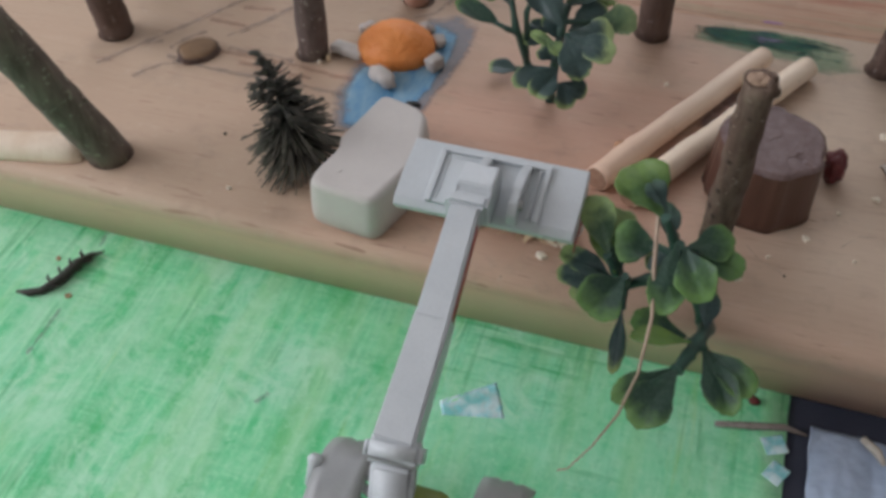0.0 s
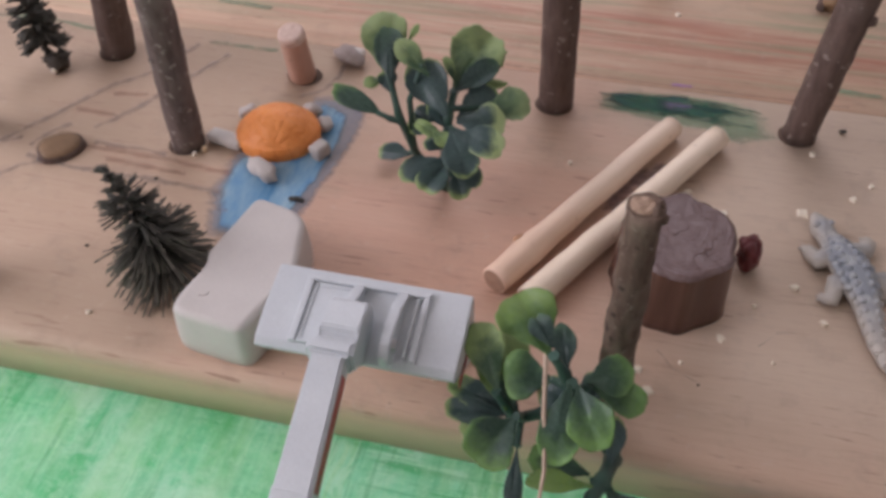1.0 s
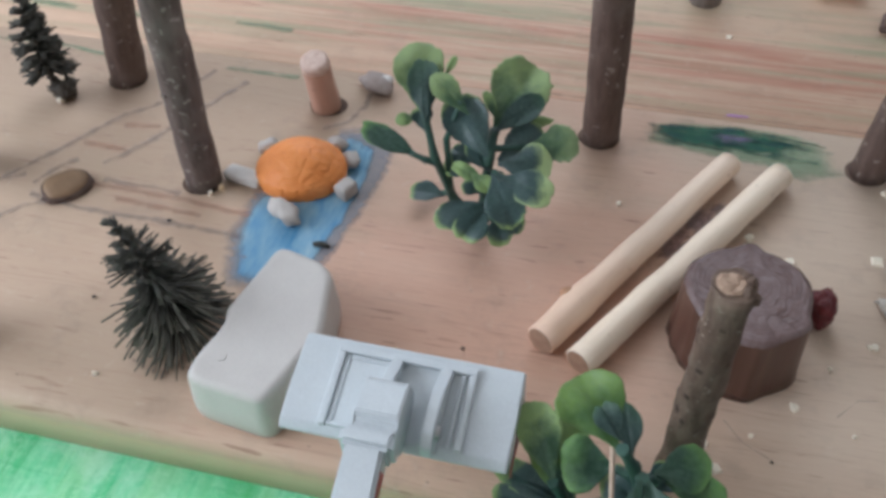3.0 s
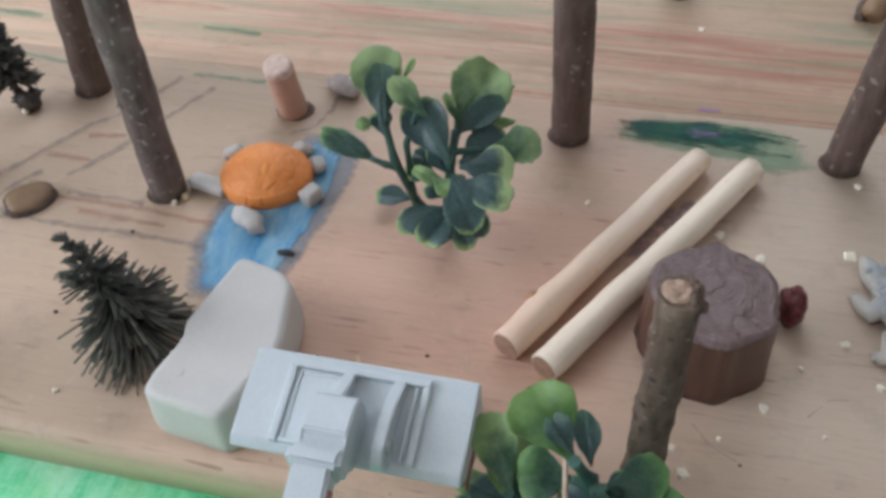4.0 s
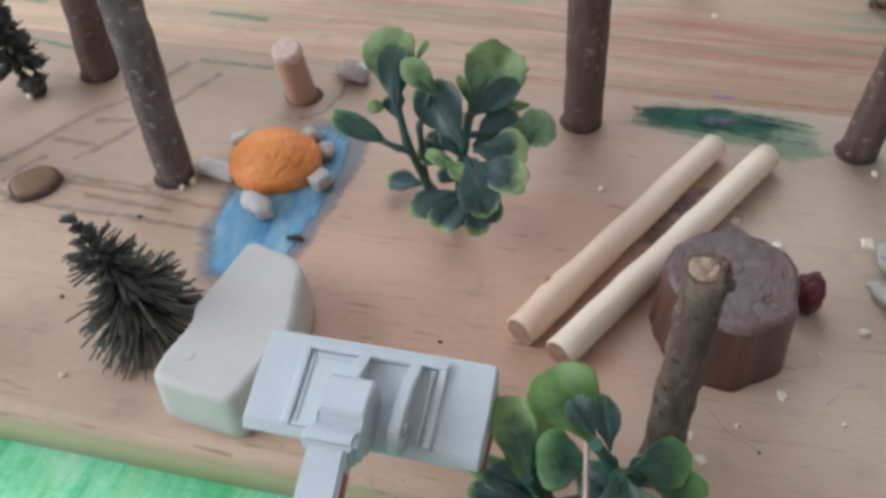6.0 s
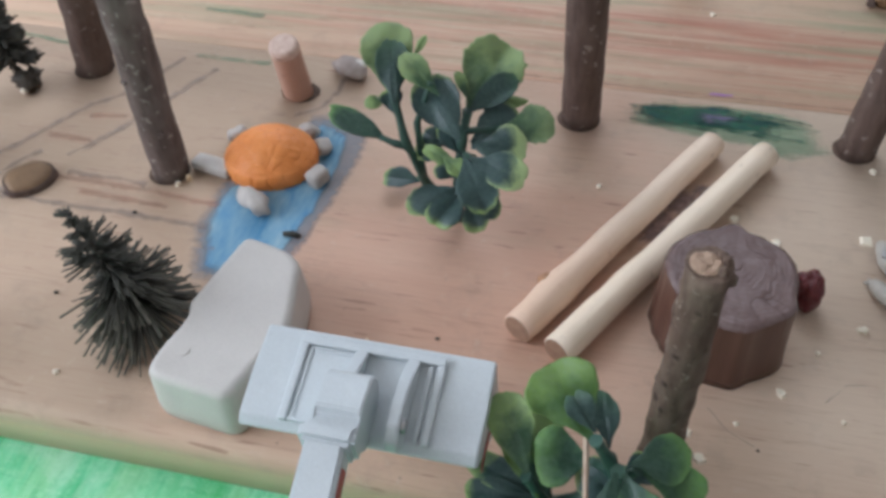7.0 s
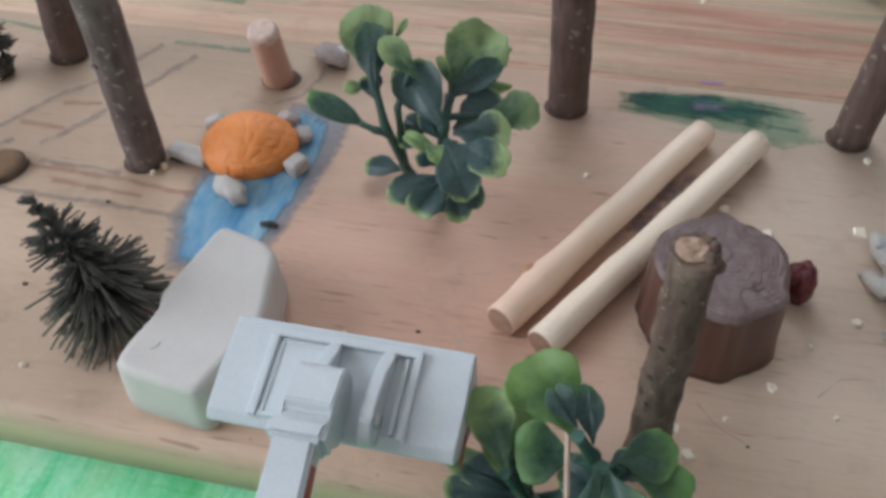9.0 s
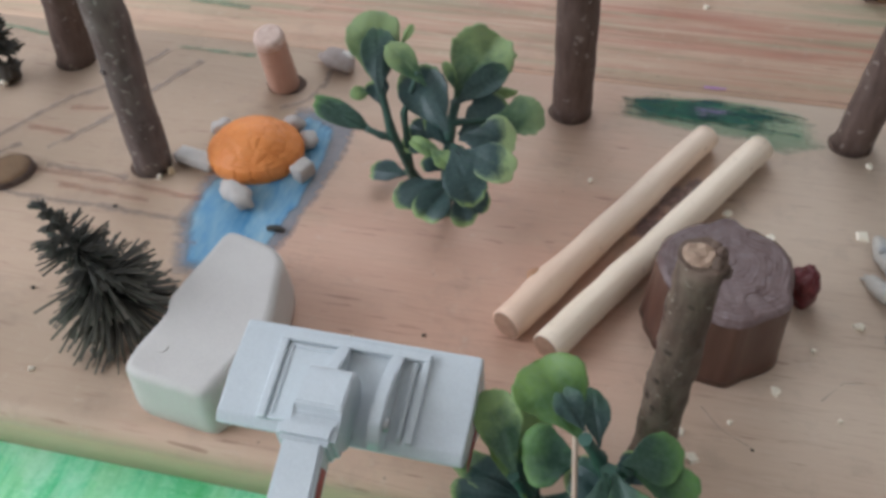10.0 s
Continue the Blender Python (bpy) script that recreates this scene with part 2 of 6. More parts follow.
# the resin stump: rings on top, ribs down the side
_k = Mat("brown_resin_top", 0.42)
# mottled brown resin, greyed and lightened by sky sheen put into the colour
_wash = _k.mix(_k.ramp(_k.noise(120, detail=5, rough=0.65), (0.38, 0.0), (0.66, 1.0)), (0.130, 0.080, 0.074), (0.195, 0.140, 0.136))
# groove shade is put into the colour: grooves and cracks darker, ridges paler
_ridge_tone = _k.ramp(_k.math("ADD", _k.attr("groove_shade"), _k.math("MULTIPLY", _k.math("SUBTRACT", _k.noise(700, detail=4, rough=0.7), 0.5), 0.9)), (0.1, 0.0), (0.75, 1.0))
_k.colour(_k.mix(_ridge_tone, (0.092, 0.053, 0.047), _wash))
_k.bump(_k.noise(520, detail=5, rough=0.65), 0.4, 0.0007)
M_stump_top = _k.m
_k = Mat("brown_resin_side", 0.42)
_k.colour(_k.mix(_k.ramp(_k.noise(1, (260, 260, 22), 4), (0.35, 0.0), (0.7, 1.0)), (0.085, 0.038, 0.026), (0.125, 0.060, 0.042)))
_k.bump(_k.noise(1, (420, 420, 45), 4), 0.4, 0.0008)
M_stump_side = _k.m


def leaf_material(name, inner, rim, gloss, p0, p1):
    k = Mat(name, gloss, spec=0.4)
    n = k.noise(210, detail=4, rough=0.6)
    f = k.math("ADD", k.attr("rim"), k.math("MULTIPLY", k.math("SUBTRACT", n, 0.5), 0.9))
    f = k.math("ADD", f, k.math("MULTIPLY", k.math("SUBTRACT", k.random(), 0.5), 0.35))
    mid = [0.55 * a + 0.45 * b for a, b in zip(inner, rim)]
    base = k.ramp(f, (p0, inner), (0.5 * (p0 + p1), mid), (p1, rim))
    # speckled pale haze: sheen put into the leaf colour
    k.colour(k.mix(k.ramp(k.noise(900, detail=3), (0.4, 0.0), (0.75, 0.2)), base, (0.15, 0.22, 0.19)))
    k.bump(k.noise(420, detail=4), 0.25, 0.0006)
    k.b.inputs["Subsurface Weight"].default_value = 0.08
    k.b.inputs["Subsurface Radius"].default_value = (0.001, 0.002, 0.0006)
    return k.m


M_leaf = leaf_material("dark_plastic_leaf", (0.034, 0.066, 0.064), (0.26, 0.36, 0.13), 0.38, 0.56, 0.90)
M_leaf_edge = leaf_material("lime_edged_plastic_leaf", (0.034, 0.066, 0.064), (0.36, 0.46, 0.21), 0.38, 0.42, 0.76)
M_leaf_light = leaf_material("lime_plastic_leaf", (0.035, 0.085, 0.040), (0.23, 0.335, 0.12), 0.5, 0.02, 0.42)
M_leaf_deep = leaf_material("deep_green_plastic_leaf", (0.020, 0.046, 0.040), (0.040, 0.090, 0.052), 0.46, 0.4, 1.0)
M_leaf_green = leaf_material("mid_green_plastic_leaf", (0.018, 0.054, 0.034), (0.128, 0.262, 0.070), 0.46, 0.28, 0.84)
M_leaf_mid = leaf_material("soft_green_plastic_leaf", (0.022, 0.064, 0.036), (0.116, 0.238, 0.066), 0.48, 0.14, 0.82)
M_leaf_apple = leaf_material("apple_green_plastic_leaf", (0.048, 0.112, 0.026), (0.124, 0.215, 0.048), 0.5, 0.0, 0.5)
M_leaf_pale = leaf_material("pale_green_plastic_leaf", (0.040, 0.090, 0.042), (0.20, 0.275, 0.125), 0.5, 0.0, 0.6)
M_leaf_two = leaf_material("two_tone_plastic_leaf", (0.030, 0.080, 0.036), (0.225, 0.305, 0.125), 0.5, 0.10, 0.62)
M_stem = plain("green_plastic_stem", (0.02, 0.06, 0.05), (0.04, 0.10, 0.07), 160, 0.45)
M_straw = plain("dry_straw_stalk", (0.54, 0.41, 0.31), (0.42, 0.30, 0.22), 160, 0.7)
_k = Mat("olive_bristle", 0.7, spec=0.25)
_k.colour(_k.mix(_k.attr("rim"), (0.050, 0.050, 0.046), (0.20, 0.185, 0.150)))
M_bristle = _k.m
M_bristle_trunk = plain("dark_wire_trunk", (0.045, 0.036, 0.028), (0.07, 0.055, 0.04), 300)
M_plastic = plain("pale_grey_plastic", (0.585, 0.625, 0.645), (0.535, 0.575, 0.60), 70, 0.38, 0.06, 1400)
M_plastic_dark = plain("mid_grey_plastic", (0.36, 0.37, 0.37), (0.31, 0.32, 0.325), 70, 0.4, 0.06, 1400)
M_rubber = plain("grey_rubber_tyre", (0.20, 0.20, 0.20), (0.26, 0.26, 0.26), 90, 0.6, 0.3, 800)
M_olive = plain("olive_green_plastic", (0.20, 0.24, 0.03), (0.15, 0.19, 0.025), 80, 0.4)
M_red = plain("red_sticker", (0.42, 0.035, 0.035), (0.32, 0.025, 0.03), 400, 0.4)
M_steel = plain("steel_screw", (0.55, 0.55, 0.55), (0.4, 0.4, 0.4), 600, 0.28, 0.1, 1500, metal=1.0)
M_navy = plain("dark_blue_cloth", (0.030, 0.036, 0.062), (0.045, 0.052, 0.080), 50, 0.8, 0.5, 2200)
M_bag = plain("grey_blue_plastic_sheet", (0.46, 0.56, 0.72), (0.37, 0.47, 0.63), 60, 0.35, 0.3, 240, depth=0.002)
M_wall = plain("white_wall_paint", (0.77, 0.755, 0.73), (0.74, 0.725, 0.70), 4, 0.85, 0.1, 200)
M_floor = plain("oak_floor", (0.32, 0.21, 0.13), (0.25, 0.16, 0.10), 6, 0.5, 0.1, 120)
M_sprig = plain("dark_dried_sprig", (0.035, 0.037, 0.035), (0.06, 0.055, 0.045), 300, 0.8)
_k = Mat("clear_tape", 0.15)
# cyan and white glints are put into the clear tape's colour
_k.colour(_k.mix(_k.ramp(_k.noise(160, detail=3), (0.4, 0.0), (0.6, 1.0)), (0.30, 0.80, 0.86), (0.74, 0.94, 0.98)))
_k.bump(_k.noise(220, detail=2), 0.5, 0.001)
_k.alpha(_k.ramp(_k.noise(110, detail=3), (0.35, 0.55), (0.65, 0.95)))
M_tape = _k.m

# the green crayon paper
_k = Mat("crayoned_green_paper", 0.6, spec=0.35)
_s1 = _k.noise(1, (190, 20, 40), 6, 0.65, turn=(0, 0, -10), distort=0.5)
_s2 = _k.noise(1, (26, 150, 40), 6, 0.68, turn=(0, 0, 10), distort=0.6)
_area = _k.noise(11, detail=5, rough=0.65)
_tones = ((0.25, (0.0546, 0.561, 0.199)), (0.43, (0.125, 0.663, 0.294)), (0.56, (0.242, 0.765, 0.408)), (0.72, (0.468, 0.877, 0.57)))
_g = _k.mix(_k.ramp(_area, (0.46, 0.0), (0.64, 1.0)), _k.ramp(_s1, *_tones), _k.ramp(_s2, *_tones))
# soaked mint patches, broad yellowish streaks, dark green ones, and a grainy mottle over all
_g = _k.mix(_k.ramp(_k.noise(8, detail=6, rough=0.65), (0.46, 0.0), (0.64, 0.55)), _g, (0.33, 0.81, 0.60))
_g = _k.mix(_k.ramp(_k.noise(1, (60, 7, 9), 5, 0.62, turn=(0, 0, -9)), (0.50, 0.0), (0.66, 0.5)), _g, (0.343, 0.734, 0.332))
_g = _k.mix(_k.ramp(_k.noise(1, (46, 10, 9), 5, 0.65, turn=(0, 0, -16)), (0.54, 0.0), (0.70, 0.65)), _g, (0.039, 0.5, 0.147))
_g = _k.mix(_k.ramp(_k.noise(1, (120, 12, 14), 4, 0.6, turn=(0, 0, -14)), (0.62, 0.0), (0.72, 0.45)), _g, (0.39, 0.694, 0.19))
_g = _k.mix(_k.ramp(_k.noise(240, detail=4, rough=0.7), (0.50, 0.0), (0.66, 0.42)), _g, (0.39, 0.816, 0.522))
_g = _k.mix(_k.ramp(_k.noise(1, (300, 210, 100), 4, 0.7), (0.56, 0.0), (0.70, 0.4)), _g, (0.0624, 0.53, 0.199))
_marble = _k.ramp(_k.noise(40, detail=5, rough=0.65, distort=0.9), (0.40, 0.0), (0.50, 0.5), (0.60, 0.0))
_marble = _k.math("MULTIPLY", _marble, _k.ramp(_k.noise(17, detail=3), (0.40, 0.15), (0.58, 1.0)))
_g = _k.mix(_marble, _g, (0.58, 0.90, 0.68))
# single hard crayon strokes and bare paper tooth
_st = _k.math("MULTIPLY", _k.ramp(_k.noise(1, (330, 16, 40), 3, 0.6, turn=(0, 0, -13)), (0.56, 0.0), (0.64, 0.6)), _k.ramp(_k.noise(15, detail=4), (0.46, 0.0), (0.6, 1.0)))
_g = _k.mix(_st, _g, (0.0234, 0.428, 0.123))
_st = _k.math("MULTIPLY", _k.ramp(_k.noise(1, (18, 300, 40), 3, 0.6, turn=(0, 0, 8)), (0.56, 0.0), (0.64, 0.6)), _k.ramp(_k.noise(12, detail=4), (0.5, 0.0), (0.62, 1.0)))
_g = _k.mix(_st, _g, (0.0312, 0.469, 0.133))
_g = _k.mix(_k.ramp(_k.noise(620, detail=3, rough=0.7), (0.56, 0.0), (0.70, 0.45)), _g, (0.515, 0.898, 0.627))
_g = _k.mix(_k.ramp(_k.noise(1, (44, 5, 9), 4, 0.6, turn=(0, 0, -11)), (0.60, 0.0), (0.72, 0.55)), _g, (0.468, 0.877, 0.589))
_k.colour(_g)
_k.bump(_k.math("ADD", _k.noise(160, detail=6, rough=0.7), _k.math("MULTIPLY", _k.noise(38, detail=3), 1.6)), 0.4, 0.0010)
M_paper = _k.m

M_river = paint_material("blue_watercolour", (0.045, 0.235, 0.46), (0.33, 0.50, 0.59), 0.95, 0.5, (150, 38, 60), 420)
M_river_rim = paint_material("grey_crayon_wash", (0.24, 0.27, 0.33), (0.34, 0.34, 0.36), 0.62, 0.5, (120, 420, 60), 900)
M_grass = paint_material("green_felt_pen", (0.040, 0.17, 0.085), (0.012, 0.035, 0.055), 0.95, 0.9, (85, 330, 60), 420, 0.18)
M_grass_wash = paint_material("light_green_wash", (0.14, 0.33, 0.19), (0.26, 0.37, 0.24), 0.52, 0.8, (40, 160, 60), 500, 0.16)
M_purple = paint_material("violet_wash", (0.24, 0.17, 0.22), (0.30, 0.22, 0.24), 0.55, 1.3, (150, 150, 60), 500, 0.32)
M_violet_pen = paint_material("violet_felt_pen", (0.12, 0.12, 0.22), (0.26, 0.22, 0.33), 0.6, 0.9, (110, 330, 60), 500, 0.45)
M_pencil = paint_material("grey_pencil", (0.20, 0.18, 0.185), (0.28, 0.25, 0.25), 0.36, 1.0, (190, 190, 60), 1000, 0.05)
M_crayon_red = paint_material("red_crayon", (0.46, 0.18, 0.12), (0.50, 0.25, 0.18), 0.36, 1.0, (120, 260, 60), 900, 0.05)
M_crayon_green = paint_material("green_crayon", (0.08, 0.30, 0.17), (0.18, 0.34, 0.22), 0.48, 1.0, (70, 300, 60), 900, 0.05)
M_crayon_lilac = paint_material("lilac_crayon", (0.40, 0.18, 0.48), (0.5, 0.27, 0.55), 0.8, 0.3)
M_flakes = [plain("wood_shaving", (0.78, 0.62, 0.40), (0.68, 0.50, 0.31), 200, 0.7, 0.3, 900),
            plain("cream_shaving", (0.86, 0.79, 0.66), (0.78, 0.68, 0.53), 200, 0.7, 0.3, 900),
            plain("brown_shaving", (0.46, 0.30, 0.17), (0.36, 0.23, 0.13), 200, 0.7, 0.3, 900),
            plain("violet_dried_petal", (0.10, 0.075, 0.15), (0.16, 0.12, 0.2), 200, 0.8, 0.3, 900)]

# ---------------------------------------------------------------- mesh tools


def mesh_of(name, bm, material, smooth=True):
    bmesh.ops.recalc_face_normals(bm, faces=bm.faces)
    me = bpy.data.meshes.new(name)
    bm.to_mesh(me)
    bm.free()
    for p in me.polygons:
        p.use_smooth = smooth and p.loop_total < 9
    me.materials.append(material)
    return me


def part(name, bm, material, parent, label="", smooth=True):
    ob = new(name, mesh_of(name, bm, material, smooth))
    if parent:
        ob.parent = parent
    return tagged(ob, label)


def thing(name, label, category, group="", kind="", at=(0, 0, 0), rz=0.0):
    ob = new(name)
    ob.empty_display_size = 0.01
    ob.matrix_basis = pose(*at, 0, 0, rz)
    return tagged(ob, label, category, group, kind)


def box(bm, x0, x1, y0, y1, z0, z1, bevel=0.0, segments=2):
    r = bmesh.ops.create_cube(bm, size=1.0, matrix=Matrix.LocRotScale(((x0 + x1) / 2, (y0 + y1) / 2, (z0 + z1) / 2), None, (x1 - x0, y1 - y0, z1 - z0)))
    if bevel:
        edges = list({e for v in r["verts"] for e in v.link_edges})
        bmesh.ops.bevel(bm, geom=edges, offset=bevel, segments=segments, affect="EDGES", profile=0.5)


def tube(bm, points, radii, seg=16, rough=0.0, grain=90.0, caps=True, twist=0.0):
    """A tube along points; rough is the share by which its radius wanders."""
    pts = [Vector(p) for p in points]
    rings, side = [], None
    for i, p in enumerate(pts):
        d = (pts[min(i + 1, len(pts) - 1)] - pts[max(i - 1, 0)]).normalized()
        if side is None:
            side = d.orthogonal().normalized()
        side = (side - d * side.dot(d)).normalized()
        up = d.cross(side)
        ring = []
        for k in range(seg):
            a = 2 * math.pi * k / seg + twist * i
            o = side * math.cos(a) + up * math.sin(a)
            q = p + o * radii[i]
            w = 1 + rough * noise.fractal(q * grain, 0.6, 2.0, 3) if rough else 1
            ring.append(bm.verts.new(p + o * radii[i] * w))
        rings.append(ring)
    for a, b in zip(rings, rings[1:]):
        for k in range(seg):
            bm.faces.new((a[k], a[(k + 1) % seg], b[(k + 1) % seg], b[k]))
    if caps:
        bm.faces.new(rings[0][::-1])
        bm.faces.new(rings[-1])
    return rings


def line(a, b, n, bow=0.0, seed=0.0):
    a, b = Vector(a), Vector(b)
    s = (b - a).orthogonal().normalized()
    return [a.lerp(b, i / (n - 1)) + s * bow * (b - a).length * noise.noise(Vector((seed, i * 0.35, 1.7))) for i in range(n)]


def pebble(bm, c, size, rz=0.0, seed=0.0, lump=0.16, sub=3):
    r = bmesh.ops.create_icosphere(bm, subdivisions=sub, radius=1.0)
    turn = Matrix.Rotation(radians(rz), 3, "Z")
    for v in r["verts"]:
        d = v.co.normalized()
        k = 1 + lump * noise.noise(d * 1.3 + Vector((seed, seed * 0.7, 0))) * 1.6
        v.co = Vector(c) + turn @ Vector((d.x * size[0] * k, d.y * size[1] * k, d.z * size[2] * k))


def ground_sheet(outline, inset, z, wobble=0.0008, seed=0.0, steps=5):
    """A thin flat coat inside an outline, with the share of distance to its rim kept as 'inner'."""
    c = Vector((sum(p[0] for p in outline) / len(outline), sum(p[1] for p in outline) / len(outline)))
    pts = []
    for i, p in enumerate(outline):
        q = outline[(i + 1) % len(outline)]
        for s in range(steps):
            v = Vector(p).lerp(Vector(q), s / steps)
            n = noise.noise(Vector((v.x * 120, v.y * 120, seed)))
            pts.append(v + (v - c).normalized() * n * wobble * 2)
    bm = bmesh.new()
    lay = bm.verts.layers.float.new("inner")
    rings = []
    for f, w in ((1.0, 0.0), (1 - inset * 0.5, 0.55), (1 - inset, 1.0), (0.35, 1.0)):
        ring = []
        for p in pts:
            v = bm.verts.new((*(c + (p - c) * f), z))
            v[lay] = w
            ring.append(v)
        rings.append(ring)
    for a, b in zip(rings, rings[1:]):
        for k in range(len(a)):
            bm.faces.new((a[k], a[(k + 1) % len(a)], b[(k + 1) % len(a)], b[k]))
    bm.faces.new(rings[-1])
    return bm


def stroke(points, width, z, seed=0.0, steps=8):
    """A drawn line on the wood: a thin ribbon, feathered at both sides."""
    bm = bmesh.new()
    lay = bm.verts.layers.float.new("inner")
    pts = []
    for a, b in zip(points, points[1:]):
        for s in range(steps):
            pts.append(Vector(a).lerp(Vector(b), s / steps))
    pts.append(Vector(points[-1]))
    rows = []
    for i, p in enumerate(pts):
        d = (pts[min(i + 1, len(pts) - 1)] - pts[max(i - 1, 0)]).normalized()
        s = Vector((-d.y, d.x))
        w = width * (0.8 + 0.45 * noise.noise(Vector((i * 0.4, seed, 0))))
        p = p + s * width * 0.3 * noise.noise(Vector((i * 0.25, seed, 5)))
        row = []
        for f, val in ((-1, 0.0), (-0.2, 0.8), (0.2, 0.8), (1, 0.0)):
            v = bm.verts.new((*(p + s * f * w), z))
            v[lay] = val
            row.append(v)
        rows.append(row)
    for a, b in zip(rows, rows[1:]):
        for k in range(3):
            bm.faces.new((a[k], a[k + 1], b[k + 1], b[k]))
    return bm


# ---------------------------------------------------------------- the room
ROOM = dict(x0=-2.2, x1=1.9, y0=-1.9, y1=1.7, z0=-0.77, z1=1.9)


def wall(name, x0, x1, y0, y1, z0, z1, material=M_wall):
    bm = bmesh.new()
    box(bm, x0, x1, y0, y1, z0, z1)
    return tagged(part(name, bm, material, None, smooth=False), "plain white painted wall of the room", "wall", kind="structure")


R = ROOM
wall("wall_east", R["x1"], R["x1"] + 0.1, R["y0"], R["y1"], R["z0"], R["z1"])
wall("wall_south", R["x0"] - 0.1, R["x1"] + 0.1, R["y0"] - 0.1, R["y0"], R["z0"], R["z1"])
bm = bmesh.new()
box(bm, R["x0"] - 0.1, R["x0"], R["y0"], -1.55, R["z0"], R["z1"])
box(bm, R["x0"] - 0.1, R["x0"], 0.47, R["y1"], R["z0"], R["z1"])
box(bm, R["x0"] - 0.1, R["x0"], -1.55, 0.47, R["z0"], 0.45)
box(bm, R["x0"] - 0.1, R["x0"], -1.55, 0.47, 1.85, R["z1"])
tagged(part("wall_west", bm, M_wall, None, smooth=False), "plain white wall with a wide window opening", "wall", kind="structure")
bm = bmesh.new()
sy0, sy1 = R["y1"], R["y1"] + 0.1
box(bm, R["x0"] - 0.1, -1.05, sy0, sy1, R["z0"], R["z1"])
box(bm, 0.35, R["x1"] + 0.1, sy0, sy1, R["z0"], R["z1"])
box(bm, -1.05, 0.35, sy0, sy1, R["z0"], 0.55)
box(bm, -1.05, 0.35, sy0, sy1, 1.75, R["z1"])
tagged(part("wall_north", bm, M_wall, None, smooth=False), "plain white wall with a wide window opening", "wall", kind="structure")
bm = bmesh.new()
box(bm, R["x0"] - 0.1, R["x1"] + 0.1, R["y0"] - 0.1, R["y1"] + 0.1, R["z1"], R["z1"] + 0.1)
tagged(part("ceiling", bm, M_wall, None, smooth=False), "plain white painted ceiling of the room", "ceiling", kind="structure")
bm = bmesh.new()
box(bm, R["x0"] - 0.1, R["x1"] + 0.1, R["y0"] - 0.1, R["y1"] + 0.1, R["z0"] - 0.1, R["z0"])
tagged(part("floor", bm, M_floor, None, smooth=False), "brown wooden floor of the room", "floor", kind="structure")

# ---------------------------------------------------------------- support: table, cloth, paper, planks
table = thing("table", "wooden table under the blue cloth and planks", "table")
bm = bmesh.new()
box(bm, -0.75, 0.75, -0.55, 0.85, -0.070, -0.0395, 0.004)
part("tabletop", bm, M_floor, table)
for lx in (-0.68, 0.68):
    for ly in (-0.48, 0.78):
        bm = bmesh.new()
        box(bm, lx - 0.03, lx + 0.03, ly - 0.03, ly + 0.03, R["z0"], -0.070, 0.003)
        part("leg", bm, M_floor, table)

bm = bmesh.new()
bmesh.ops.create_grid(bm, x_segments=60, y_segments=60, size=0.5)
for v in bm.verts:
    v.co = Vector((v.co.x * 1.5, v.co.y * 1.4 + 0.15, -0.0382 + 0.0006 * noise.noise(v.co * 26)))
cloth = tagged(part("tablecloth", bm, M_navy, None), "dark navy blue cloth spread on the table", "tablecloth")
mod = cloth.modifiers.new("thick", "SOLIDIFY")
mod.thickness, mod.offset = 0.0006, -1

bm = bmesh.new()
bmesh.ops.create_grid(bm, x_segments=70, y_segments=60, size=0.5)
for v in bm.verts:
    x, y = -0.251 + v.co.x * 0.65, -0.205 + v.co.y * 0.53
    x += 0.0012 * noise.noise(Vector((y * 60, 0, 3))) if v.co.x > 0.49 else 0
    v.co = Vector((x, y, -0.0368 + 0.0003 * noise.noise(Vector((x * 30, y * 30, 0)))))
paper = tagged(part("green_paper", bm, M_paper, None), "sheet of paper crayoned bright green, lying before the plank", "paper")
mod = paper.modifiers.new("thick", "SOLIDIFY")
mod.thickness, mod.offset = 0.0004, -1


def plank(name, y0, y1, material, label, front_round, undercut=0.0):
    bm = bmesh.new()
    box(bm, -0.75, 0.62, y0, y1, -0.0363, 0.0)
    for v in bm.verts:
        if v.co.z < -0.02 and v.co.y < y0 + 0.001:
            v.co.y += undercut
    rim = [e for e in bm.edges if all(v.co.z > -0.001 and v.co.y < y0 + 0.001 for v in e.verts)]
    bmesh.ops.bevel(bm, geom=rim, offset=front_round, segments=8, affect="EDGES", profile=0.5)
    return tagged(part(name, bm, material, None), label, "plank")


board = plank("wooden_plank", 0.0, 0.1980, M_plank, "broad planed pine plank with crayon drawings on it", 0.0075, 0.0085)
board_back = plank("wooden_plank", 0.1984, 0.46, M_plank2, "pine plank with strong red grain and green stains", 0.0005)

# drawings on the planks
lift = 0.00012
part("river_rim", ground_sheet([(-0.137, 0.062), (-0.145, 0.088), (-0.144, 0.112), (-0.126, 0.133), (-0.120, 0.160), (-0.105, 0.168), (-0.092, 0.160), (-0.091, 0.135), (-0.095, 0.108), (-0.100, 0.080), (-0.112, 0.060)], 0.22, lift, seed=1), M_river_rim, board, "grey crayon shading round the painted river")
part("river_paint", ground_sheet([(-0.133, 0.066), (-0.140, 0.092), (-0.139, 0.111), (-0.122, 0.134), (-0.114, 0.157), (-0.101, 0.152), (-0.0985, 0.132), (-0.101, 0.104), (-0.106, 0.080), (-0.115, 0.066)], 0.20, lift * 2, seed=2), M_river, board, "blue watercolour river")
